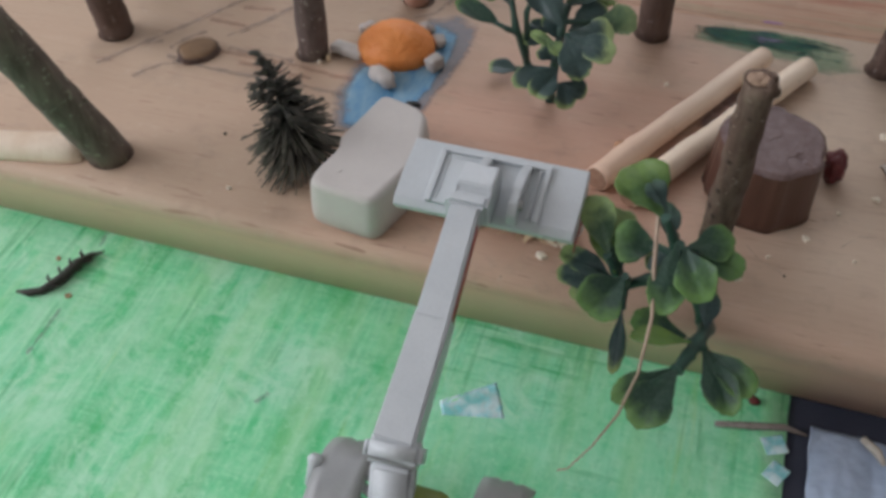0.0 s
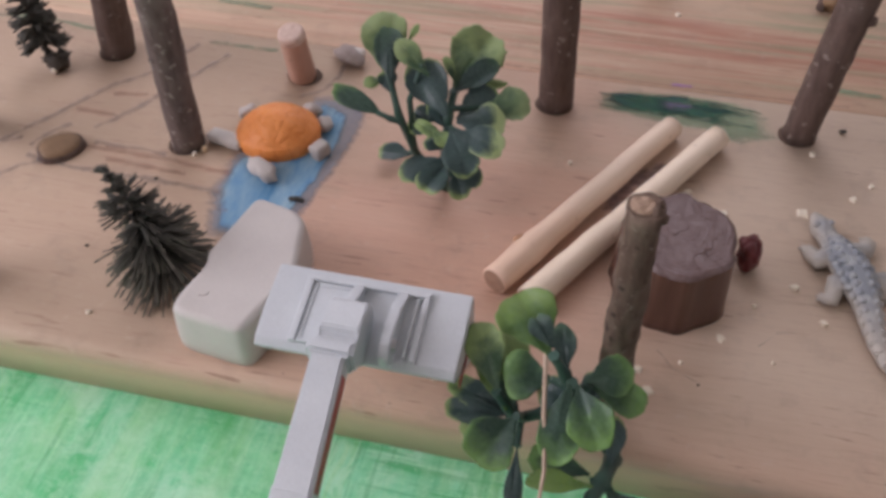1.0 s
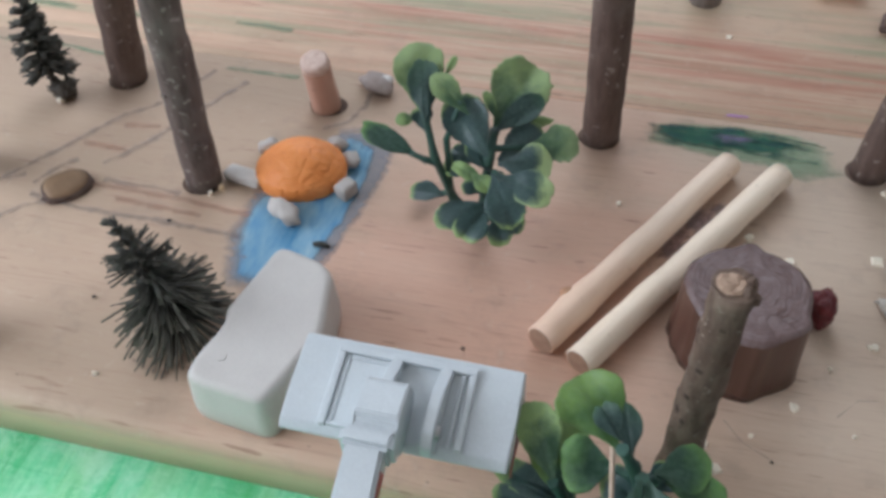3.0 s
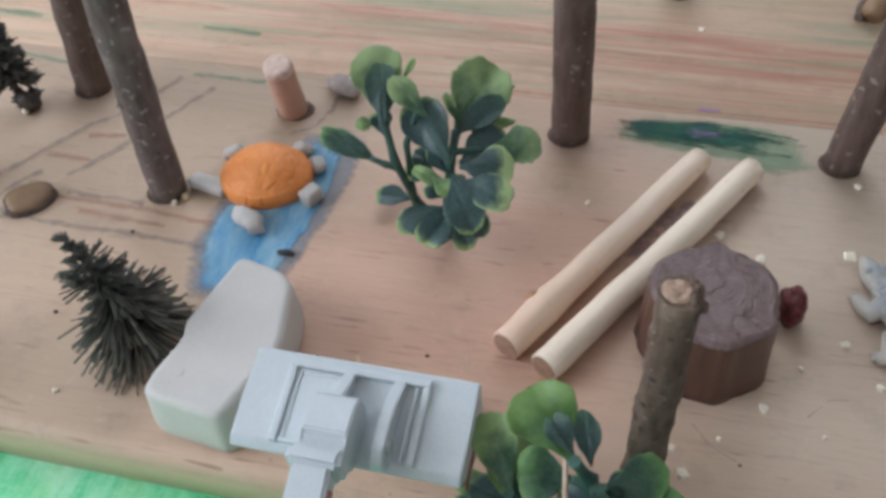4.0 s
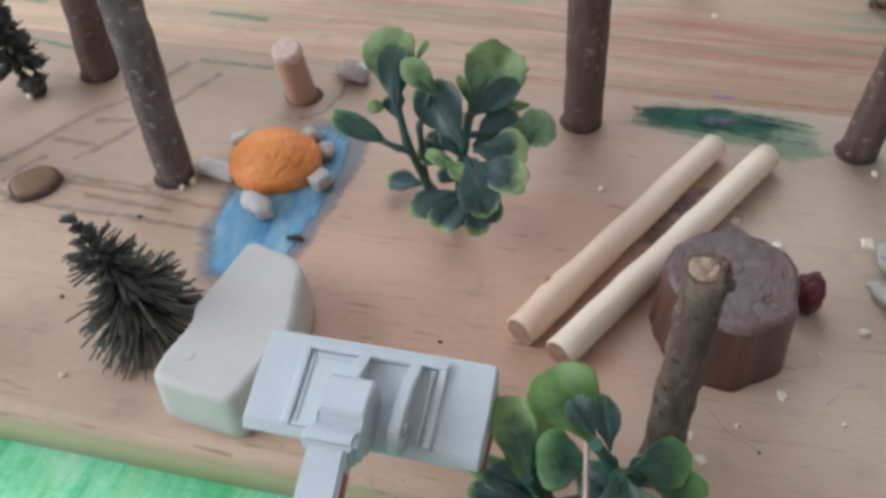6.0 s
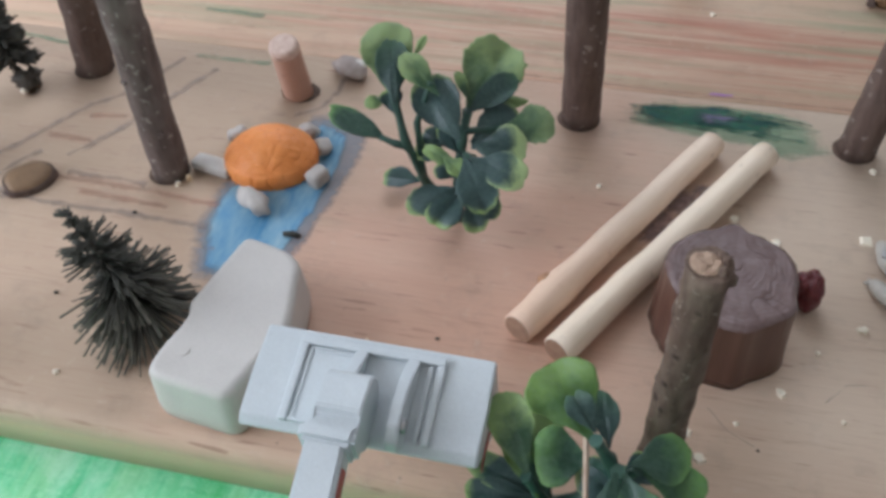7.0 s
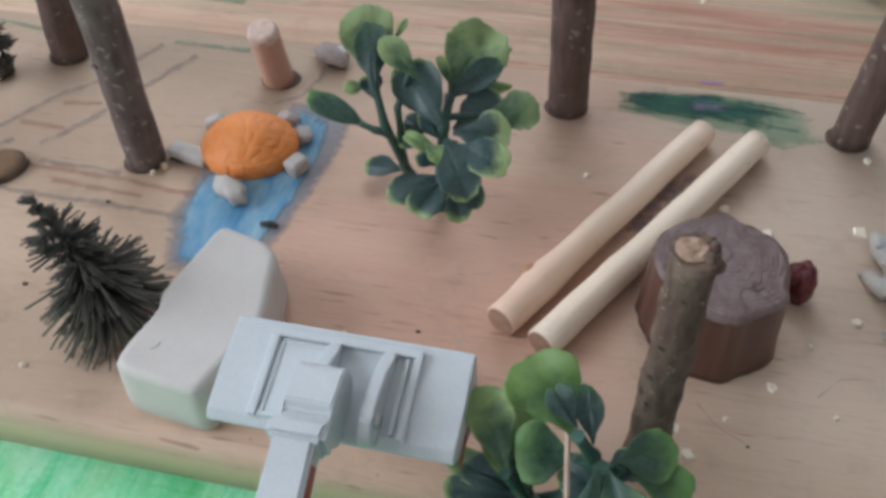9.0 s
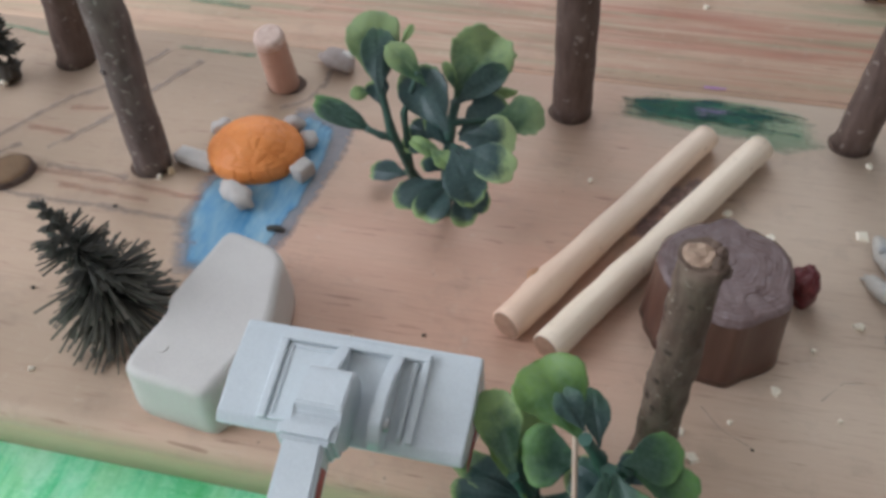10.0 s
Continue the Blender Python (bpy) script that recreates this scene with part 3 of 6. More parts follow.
part("grass_wash", ground_sheet([(0.000, 0.178), (0.004, 0.191), (0.022, 0.1965), (0.050, 0.1975), (0.074, 0.1950), (0.090, 0.186), (0.093, 0.172), (0.076, 0.163), (0.060, 0.170), (0.030, 0.173)], 0.35, lift, seed=3), M_grass_wash, board, "pale green wash")
part("grass_paint", ground_sheet([(0.006, 0.1845), (0.007, 0.1900), (0.022, 0.1930), (0.046, 0.1950), (0.068, 0.1925), (0.079, 0.1860), (0.070, 0.1790), (0.048, 0.1775), (0.026, 0.1775), (0.014, 0.1800)], 0.40, lift * 2, seed=4, wobble=0.0016), M_grass, board, "dark green felt-pen patch")
part("violet_stain", ground_sheet([(0.030, 0.1835), (0.036, 0.1905), (0.050, 0.1910), (0.058, 0.1860), (0.050, 0.1810), (0.038, 0.1805)], 0.6, lift * 6, seed=14), M_violet_pen, board, "blue-violet felt-pen blot")
pen = random.Random(4)
for i in range(22):
    cx = 0.018 + 0.056 * i / 21 + pen.uniform(-0.003, 0.003)
    cy = (0.1885 if i % 2 else 0.1815) + 0.0030 * pen.uniform(-1, 1) - 0.0020 * i / 21
    half = pen.uniform(0.005, 0.010)
    part("pen_stroke", stroke(((cx - half, cy + 0.0010), (cx, cy), (cx + half, cy - 0.0010)), pen.uniform(0.0008, 0.0014), lift * (3 + 0.1 * i), seed=70 + i), M_grass, board, "dark green felt-pen stroke")
part("violet_stain", ground_sheet([(0.014, 0.105), (0.020, 0.122), (0.034, 0.146), (0.046, 0.152), (0.043, 0.138), (0.030, 0.116)], 0.4, lift, seed=6), M_purple, board, "violet wash between the logs")
for i, pts in enumerate([((-0.262, 0.078), (-0.239, 0.113), (-0.220, 0.143), (-0.202, 0.162), (-0.190, 0.186)),
                         ((-0.211, 0.116), (-0.204, 0.125), (-0.196, 0.137), (-0.172, 0.181)),
                         ((-0.234, 0.099), (-0.230, 0.108), (-0.223, 0.1165)), ((-0.247, 0.0985), (-0.240, 0.1035)),
                         ((-0.232, 0.093), (-0.208, 0.0895), (-0.170, 0.090), (-0.136, 0.0885)),
                         ((-0.206, 0.1065), (-0.187, 0.107), (-0.171, 0.106)),
                         ((-0.1270, 0.1560), (-0.1180, 0.1640), (-0.1140, 0.1750), (-0.1140, 0.1840)),
                         ((-0.240, 0.074), (-0.232, 0.086), (-0.223, 0.091)),
                         ((0.046, 0.047), (0.052, 0.040), (0.060, 0.036)),
                         ((0.081, 0.056), (0.088, 0.064), (0.094, 0.065))]):
    # the last two stand for loose hairs, laid as thin pencil strokes
    part("pencil_line", stroke(pts, 0.0025 if i < 8 else 0.00034, lift * 3, seed=i * 3.1), M_pencil, board)
for i, pts in enumerate([((-0.210, 0.104), (-0.175, 0.1035), (-0.139, 0.1005)),
                         ((-0.214, 0.141), (-0.198, 0.1435)), ((-0.226, 0.127), (-0.206, 0.1265)),
                         ((-0.196, 0.098), (-0.158, 0.096))]):
    part("crayon_stroke", stroke(pts, 0.0027, lift * 2, seed=20 + i), M_crayon_red, board, "red crayon stroke")
for i, pts in enumerate([((-0.310, 0.1890), (-0.290, 0.1900), (-0.268, 0.1900), (-0.246, 0.1862)), ((-0.186, 0.1885), (-0.150, 0.1890))]):
    part("crayon_stroke", stroke(pts, 0.0026, lift * 2, seed=36 + i), M_crayon_green, board, "green crayon stroke")
for i, pts in enumerate([((-0.196, 0.2245), (-0.166, 0.2235)), ((-0.335, 0.2235), (-0.282, 0.2215)), ((-0.270, 0.2225), (-0.240, 0.2200)), ((0.110, 0.213), (0.135, 0.2120))]):
    part("crayon_stroke", stroke(pts, 0.0036, lift * 2, seed=40 + i), M_crayon_green, board_back, "green crayon stroke")
part("crayon_stroke", stroke(((-0.1345, 0.0795), (-0.1315, 0.0790)), 0.0014, lift * 4, seed=81), M_crayon_red, board, "brown-red crayon dab in the river")
part("crayon_stroke", stroke(((-0.055, 0.2010), (0.02, 0.2006), (0.12, 0.2012)), 0.0011, lift * 2, seed=77, steps=30), M_crayon_red, board_back, "red crayon line along the joint")
part("crayon_stroke", stroke(((0.041, 0.2015), (0.050, 0.2020)), 0.0014, lift * 3, seed=50), M_crayon_lilac, board_back, "lilac crayon stroke")

# ---------------------------------------------------------------- sticks standing in drilled holes


def standing_stick(label, base, lean, length, r0, r1, bark, seed, knots=(), hole=True):
    st = thing("standing_stick", label, "stick", "sticks standing in holes", at=(*base, 0))
    d = Vector(lean).normalized()
    n = 26
    pts = line((0, 0, 0), d * length, n, 0.003, seed)
    pts = [p - d * 0.0006 if i == 0 else p for i, p in enumerate(pts)]
    radii = [r0 + (r1 - r0) * i / (n - 1) for i in range(n)]
    radii = [r * (1 + 0.05 * noise.noise(Vector((seed, i * 0.4, 0)))) for i, r in enumerate(radii)]
    bm = bmesh.new()
    tube(bm, pts, radii, 22, 0.07, 160)
    for h, a, size in knots:
        p = d * h
        o = Vector((math.cos(a), math.sin(a), 0.2)).normalized()
        k = int(h / length * (n - 1))
        tube(bm, [p + o * radii[k] * 0.5, p + o * radii[k] * 1.05, p + o * (radii[k] * 1.0 + size)], [size * 1.5, size * 1.1, size * 0.75], 10, 0.1, 300)
    part("bark", bm, bark, st)
    if hole:
        bm = bmesh.new()
        rr = r0 * 1.06
        outer = [bm.verts.new((rr * 1.04 * math.cos(a) * (1 + 0.1 * noise.noise(Vector((a, seed, 0)))) - r0 * 0.07, rr * math.sin(a) - r0 * 0.04, 0.0002)) for a in [2 * math.pi * k / 28 for k in range(28)]]
        bm.faces.new(outer)
        part("hole_rim", bm, M_hole_shade, st, "flat dark disc, shade of the gap painted round the stick")
    return st


standing_stick("grey-brown bark stick with pale flecks, leaning in a hole", (-0.1648, 0.1150), (0.078, -0.05, 0.99), 0.19, 0.0074, 0.0062, M_bark_grey, 1.0, [(0.05, 4.2, 0.001), (0.025, 5.4, 0.0012)])
standing_stick("red-brown bark stick upright in the plank", (-0.2275, 0.1725), (0.11, 0.02, 0.99), 0.17, 0.0083, 0.0076, M_bark_brown, 2.0)
standing_stick("smooth dark brown bark stick, nearly upright", (-0.0100, 0.1765), (-0.015, -0.07, 0.995), 0.17, 0.0079, 0.0075, M_bark_brown, 3.0)
standing_stick("dark brown bark stick with a knot, leaning", (0.0970, 0.1765), (0.065, -0.03, 0.995), 0.16, 0.0073, 0.0071, M_bark_brown, 4.0, [(0.062, 5.9, 0.0022)])
standing_stick("dark brown bark stick standing near the plank end", (-0.2661, 0.1040), (0.05, -0.15, 0.98), 0.15, 0.0082, 0.0074, M_bark_brown, 6.0)
standing_stick("mossy grey-green bark stick, leaning", (-0.2200, 0.0225), (-0.17, -0.25, 0.95), 0.16, 0.0088, 0.0078, M_bark_green, 5.0, [(0.035, 0.4, 0.001)])

# the short twig with its cut end
tw = thing("standing_twig", "brown twig with a split pale cut end, upright", "twig", at=(0.0313, 0.0240, 0))
top = Vector((-0.0004, -0.0075, 0.0995))
bm = bmesh.new()
n = 26
pts = line((0, 0, -0.0005), top, n, 0.012, 9.0)
radii = [0.0058 - 0.0009 * i / (n - 1) + 0.0002 * noise.noise(Vector((i * 0.7, 3, 0))) for i in range(n)]
tube(bm, pts, radii, 24, 0.13, 300)
for h, a, s in ((0.25, 0.2, 0.0010), (0.33, 3.4, 0.0008), (0.52, 0.1, 0.0010), (0.72, 5.4, 0.0012), (0.64, 3.6, 0.0009), (0.965, 5.95, 0.0016), (0.8, 4.0, 0.0009)):
    p = top * h
    o = Vector((math.cos(a), math.sin(a), 0.15)).normalized()
    tube(bm, [p + o * 0.003, p + o * 0.0046, p + o * (0.0043 + s)], [s * 1.7, s * 1.2, s * 0.7], 9, 0.12, 500)
for a, hh in ((0.2, 0.0022), (-0.7, 0.0016), (0.9, 0.0012)):
    o = Vector((math.cos(a), math.sin(a), 0)) * 0.0034
    tube(bm, [top + o - Vector((0, 0, 0.002)), top + o * 0.95 + Vector((0, 0, 0.0002)), top + o * 0.8 + Vector((0, 0, hh))], [0.0014, 0.0013, 0.0006], 9, 0.3, 700)
part("bark", bm, M_bark_twig, tw)
bm = bmesh.new()
d = top.normalized()
crown = []
for f in (1.0, 0.75, 0.4):
    crown.append([bm.verts.new(top + Vector((-0.0010 + 0.0037 * f * math.cos(a), 0.0036 * f * math.sin(a), (0.0 if f == 1 else 0.0007) + 0.0007 * noise.noise(Vector((math.cos(a) * f * 2.2, math.sin(a) * f * 2.2, 4)))))) for a in [2 * math.pi * k / 16 for k in range(16)]])
for a, b in zip(crown, crown[1:]):
    for k in range(16):
        bm.faces.new((a[k], a[(k + 1) % 16], b[(k + 1) % 16], b[k]))
bm.faces.new(crown[-1])
bm.faces.new([bm.verts.new(top + Vector((-0.0006 + 0.0034 * math.cos(a), 0.0033 * math.sin(a), -0.002))) for a in [2 * math.pi * k / 16 for k in range(16)]])
part("cut_end", bm, M_twig_end, tw, "pale splintered cut end", smooth=False)

# the stripped peg beside the river
peg = thing("wooden_peg", "short stripped pinkish wooden peg in a hole", "peg", at=(-0.1306, 0.1718, 0))
d = Vector((0.0, -0.20, 0.97)).normalized()
bm = bmesh.new()
tube(bm, line((0, 0, -0.0005), d * 0.0292, 9, 0.0), [0.0065, 0.0065, 0.0064, 0.0063, 0.0062, 0.0061, 0.0061, 0.0060, 0.0058], 22, 0.03, 200)
part("body", bm, M_peg, peg)
bm = bmesh.new()
tube(bm, [d * 0.0262, d * 0.0286, d * 0.0299, d * 0.0304], [0.00615, 0.00615, 0.0057, 0.0046], 24, 0.05, 400)
part("cut_top", bm, M_peg_top, peg, "pale cut top")
bm = bmesh.new()
bm.faces.new([bm.verts.new((0.0006 + 0.0086 * math.cos(a) * (1 + 0.12 * noise.noise(Vector((a * 1.5, 3, 0)))), 0.0004 + 0.0072 * math.sin(a), 0.0002)) for a in [2 * math.pi * k / 24 for k in range(24)]])
part("hole_rim", bm, M_hole_shade, peg, "flat dark disc, shade of the drilled hole painted round the peg")

# ---------------------------------------------------------------- stones, turtle shell, plug


def stone(label, c, size, rz, seed, material=M_pebble, group="pebbles round the orange dome", lump=0.2):
    bm = bmesh.new()
    pebble(bm, (0, 0, size[2] * 0.92), size, rz, seed, lump)
    ob = part("pebble", bm, material, None)
    ob.matrix_basis = pose(*c, 0)
    return tagged(ob, label, "pebble", group)


stone("pale grey oblong pebble on the painted river", (-0.1236, 0.1020), (0.0082, 0.0042, 0.0040), -30, 1.6, lump=0.3)
bm = bmesh.new()
box(bm, -0.0085, 0.0085, -0.0037, 0.0037, 0.0, 0.0044, 0.0012, 3)
for v in bm.verts:
    v.co.y *= 1.0 - 30.0 * max(0.0, -v.co.x - 0.002)
    v.co += Vector((0.6, 1, 0)) * 0.0008 * noise.noise(v.co * 260)
slab = part("pebble", bm, M_pebble_white, None)
slab.matrix_basis = pose(-0.1480, 0.1195, 0, 0, 0, -10)
tagged(slab, "flat whitish pebble beside the orange dome", "pebble", "pebbles round the orange dome")
bm = bmesh.new()
box(bm, -0.0031, 0.0031, -0.0040, 0.0040, 0.0, 0.0066, 0.0012, 3)
for v in bm.verts:
    v.co += Vector((1, 0.7, 0)) * 0.0007 * noise.noise(v.co * 320)
cube = part("pebble", bm, M_pebble, None)
cube.matrix_basis = pose(-0.1046, 0.1198, 0, 0, 0, -24)
tagged(cube, "small squarish pale pebble beside the orange dome", "pebble", "pebbles round the orange dome")
stone("grey pebble half behind the orange dome", (-0.1085, 0.1375), (0.0040, 0.0046, 0.0030), 30, 4.0)
stone("grey pebble half behind the orange dome", (-0.1170, 0.1455), (0.0046, 0.0036, 0.0032), -20, 5.0)
stone("pale grey pebble half behind the orange dome", (-0.1450, 0.1385), (0.0046, 0.0040, 0.0030), 15, 6.0)
flat_stone = stone("grey-brown pebble with a white patch, behind the peg", (-0.1120, 0.1885), (0.0090, 0.0056, 0.0036), -28, 7.0, M_pebble_brown, "loose pebbles")
bm = bmesh.new()
pebble(bm, (0.0042, 0.0008, 0.0052), (0.0034, 0.0030, 0.0014), -20, 2.0, 0.3, 2)
part("white_patch", bm, M_pebble_white, flat_stone, "whitish patch on the stone")

bm = bmesh.new()
r = bmesh.ops.create_icosphere(bm, subdivisions=6, radius=1.0)
for v in bm.verts:
    dd = v.co.normalized()
    cell = noise.voronoi(Vector((dd.x * 3.1 + 4, dd.y * 3.1, dd.z * 3.1)))[0]
    crown = min(1.0, (cell[1] - cell[0]) * 3.2)
    ang = math.atan2(dd.y, dd.x) / (2 * math.pi) * 17 + 0.25 * noise.noise(dd * 3)
    scute = min(1.0, abs(ang - round(ang)) * 7.0)
    level = 0.34 + 0.05 * noise.noise(dd * 2.5)
    rim = min(1.0, abs(dd.z - level) * 14.0)
    groove = min(rim, crown if dd.z > level else scute)
    depth = 0.030 if dd.z > level + 0.05 else 0.040
    k = 1.0 - depth + depth * groove * (2 - groove) + 0.008 * noise.noise(dd * 11)
    h = max(dd.z, -0.25)
    step = max(0.0, min(1.0, (dd.z - level + 0.02) / 0.16))
    flare = 1.0 - 0.05 * step * step * (3 - 2 * step) - 0.06 * max(0.0, dd.z) ** 2
    v.co = Vector((dd.x * 0.0187 * k * flare, dd.y * 0.0164 * k * flare, 0.0032 + (h * 0.0124 * k if h > 0 else h * 0.0128)))
dome = part("orange_dome", bm, M_orange, None)
dome.matrix_basis = pose(-0.1260, 0.1270, 0.0, 0, 0, 12)
tagged(dome, "bright orange clay dome with cracked turtle-shell relief", "clay dome")

plug = thing("wood_plug", "ochre oval slice of stick with dark bark, set in the plank", "wood plug", at=(-0.2175, 0.0985, 0), rz=47)


def oval(f, z, tilt, seed):
    """One oval ring of the slice, higher at its back by tilt."""
    out = []
    for k in range(36):
        a = 2 * math.pi * k / 36
        q = Vector((math.cos(a), math.sin(a), 0))
        w = f * (1 + 0.07 * noise.noise(q * 1.4 + Vector((seed, 0, 0))) + 0.02 * noise.noise(q * 6))
        x = math.copysign(abs(q.x) ** 0.8, q.x) * 0.0100 * w * (1 - 0.12 * q.x * abs(q.y))
        out.append((x, 0.0066 * q.y * w, z + tilt * 0.0066 * q.y * w))
    return out


def slice_of(rows):
    bm = bmesh.new()
    rows = [[bm.verts.new(p) for p in r] for r in rows]
    for a, b in zip(rows, rows[1:]):
        for k in range(36):
            bm.faces.new((a[k], a[(k + 1) % 36], b[(k + 1) % 36], b[k]))
    bm.faces.new(rows[-1])
    return bm


part("bark", slice_of([oval(1.04, 0, 0, 1), oval(1.02, 0.0016, 0.1, 1), oval(1.0, 0.0033, 0.22, 1), oval(0.95, 0.0038, 0.22, 1), oval(0.93, 0.0036, 0.22, 1)]), M_bark_brown, plug, "dark bark round the slice")
part("core", slice_of([oval(0.93, 0.0030, 0.22, 1), oval(0.90, 0.0040, 0.22, 1), oval(0.75, 0.0045, 0.22, 1), oval(0.4, 0.0047, 0.22, 1)]), M_ochre_plug, plug)
bm = bmesh.new()
bm.faces.new([bm.verts.new((0.0108 * math.cos(a), 0.0074 * math.sin(a), 0.0002)) for a in [2 * math.pi * k / 26 for k in range(26)]])
part("hole_rim", bm, M_hole_shade, plug, "flat dark disc, hole shade painted round the slice")

# the cast block
corners = [(-0.1114, 0.0714, 0.0045), (-0.0945, 0.0672, 0.0040), (-0.0885, 0.0625, 0.0040), (-0.0834, 0.0365, 0.0050), (-0.0930, 0.0076, 0.0042), (-0.1208, 0.0110, 0.0075), (-0.1214, 0.0190, 0.0060), (-0.1178, 0.0318, 0.0020), (-0.1174, 0.0362, 0.0014), (-0.1190, 0.0402, 0.0022)]
ring = []
for i, (x, y, r) in enumerate(corners):
    c, a, b = Vector((x, y)), Vector(corners[i - 1][:2]), Vector(corners[(i + 1) % len(corners)][:2])
    p, q = c + (a - c).normalized() * min(r, (a - c).length * 0.45), c + (b - c).normalized() * min(r, (b - c).length * 0.45)
    for k in range(6):
        f = k / 5
        ring.append(p.lerp(c, f).lerp(c.lerp(q, f), f))
mid = Vector((-0.1035, 0.0385))


def inset_ring(d):
    out = []
    for i, c in enumerate(ring):
        t = (ring[(i + 1) % len(ring)] - ring[i - 1]).normalized()
        nn = Vector((-t.y, t.x))
        out.append(c + (nn if nn.dot(mid - c) > 0 else -nn) * d)
    return out


bm = bmesh.new()
levels = [(0.0006, 0.0), (-0.0008, 0.0014), (-0.0010, 0.0060), (-0.0005, 0.0130)]
levels += [(0.0030 * (1 - math.cos(a)), 0.0185 + 0.0030 * math.sin(a)) for a in [math.pi / 2 * k / 6 for k in range(7)]]
rows = [[bm.verts.new((*q, z + 0.00006 * noise.noise(Vector((q.x * 200, q.y * 200, z * 200))) * (z > 0))) for q in inset_ring(d)] for d, z in levels]
for a, b in zip(rows, rows[1:]):
    for k in range(len(a)):
        bm.faces.new((a[k], a[(k + 1) % len(a)], b[(k + 1) % len(a)], b[k]))
bm.faces.new(rows[0][::-1])
bm.faces.new(rows[-1])
block = part("stone_block", bm, M_plaster, None)
block = tagged(block, "smooth cream cast stone block with rounded edges", "block")
bm = bmesh.new()
tube(bm, [(-0.1120, 0.0212, 0.0210), (-0.1120, 0.0212, 0.02175), (-0.1120, 0.0212, 0.02176), (-0.1120, 0.0212, 0.02153)], [0.0018, 0.0017, 0.0013, 0.0012], 24)
part("mould_mark", bm, M_plaster, block, "small round mould ring", smooth=False)

# ---------------------------------------------------------------- logs, stump, berry


def log(label, a, b, r0, r1, bark, seed, knot=None, z=None):
    lg = thing("peeled_log", label, "log", "peeled logs on the plank", at=(a[0], a[1], 0))
    A, B = Vector((0, 0, r0)), Vector((b[0] - a[0], b[1] - a[1], r1))
    n = 24
    pts = line(A, B, n, 0.005, seed)
    for p in pts:
        p.z = r0 + (r1 - r0) * (p - A).length / (B - A).length
    radii = [r0 + (r1 - r0) * i / (n - 1) for i in range(n)]
    radii = [r * (1 + 0.02 * noise.noise(Vector((seed, i * 0.5, 2)))) for i, r in enumerate(radii)]
    if knot:
        radii = [r * (1 + 0.14 * math.exp(-((i - knot) / 1.4) ** 2)) for i, r in enumerate(radii)]
    ang = (B - A).normalized().to_track_quat("Z", "Y").to_matrix().to_4x4()
    inv = (Matrix.Translation(A) @ ang).inverted()
    bm = bmesh.new()
    tube(bm, [inv @ p for p in pts], radii, 26, 0.025, 120)
    if knot:
        left = Vector((-(B - A).y, (B - A).x, 0)).normalized()
        kn = bmesh.new()
        tube(kn, [inv @ (pts[knot] + left * o + Vector((0, 0, 0.0022 - 0.1 * o))) for o in (0.0030, 0.0056, 0.0068, 0.0074)], [0.0034, 0.0026, 0.0018, 0.0008], 12, 0.2, 600)
        ob = part("knot", kn, M_knot, lg, "orange-brown knot")
        ob.matrix_local = Matrix.Translation(A) @ ang
    bmesh.ops.bevel(bm, geom=[e for e in bm.edges if any(len(f.verts) > 8 for f in e.link_faces)], offset=0.0004, segments=2, affect="EDGES")
    ob = part("shaft", bm, bark, lg)
    ob.matrix_local = Matrix.Translation(A) @ ang
    for f, s in ((0, -1), (n - 1, 1)):
        bm = bmesh.new()
        q = inv @ pts[f]
        tube(bm, [q, q + Vector((0, 0, s * 0.00025))], [radii[f] * 0.9, radii[f] * 0.86], 22, 0.03, 300)
        ob = part("cut_end", bm, M_endgrain, lg, "sawn end grain")
        ob.matrix_local = Matrix.Translation(A) @ ang
    return lg


log("peeled pale wooden log with a knot, lying on the plank", (-0.0163, 0.0613), (0.0428, 0.1658), 0.0056, 0.0050, M_peeled, 1.0, knot=4)
log("straight peeled cream wooden log, lying on the plank", (-0.0022, 0.0550), (0.0628, 0.1628), 0.0054, 0.0052, M_peeled_b, 2.0)

half = thing("half_log", "pale split half log lying behind the mossy stick", "log", at=(-0.2315, 0.021, 0), rz=192)
bm = bmesh.new()
rings = []
for i in range(14):
    x = 0.075 * i / 13
    rr = 0.0085 * (0.93 + 0.08 * noise.noise(Vector((x * 40, 1, 0)))) * (0.8 if i in (0, 13) else 1)
    rings.append([bm.verts.new((x, rr * 1.05 * math.cos(math.pi * k / 12), max(0.0, rr * 0.95 * math.sin(math.pi * k / 12)))) for k in range(13)])
for a, b in zip(rings, rings[1:]):
    for k in range(12):
        bm.faces.new((a[k], a[k + 1], b[k + 1], b[k]))
    bm.faces.new((a[0], b[0], b[12], a[12]))
bm.faces.new(rings[0])
bm.faces.new(rings[-1][::-1])
part("shaft", bm, M_peeled_b, half)

stump = thing("tree_stump", "glossy dark brown resin tree stump with ring grooves", "tree stump", at=(0.0470, 0.0785, 0))


STUMP_RIM = [(-156, 0.0186), (-125, 0.0190), (-104, 0.0207), (-79, 0.0218), (-55, 0.0206), (-28, 0.0220), (-12, 0.0200), (33, 0.0212), (71, 0.0200), (87, 0.0223), (108, 0.0196), (167, 0.0202)]


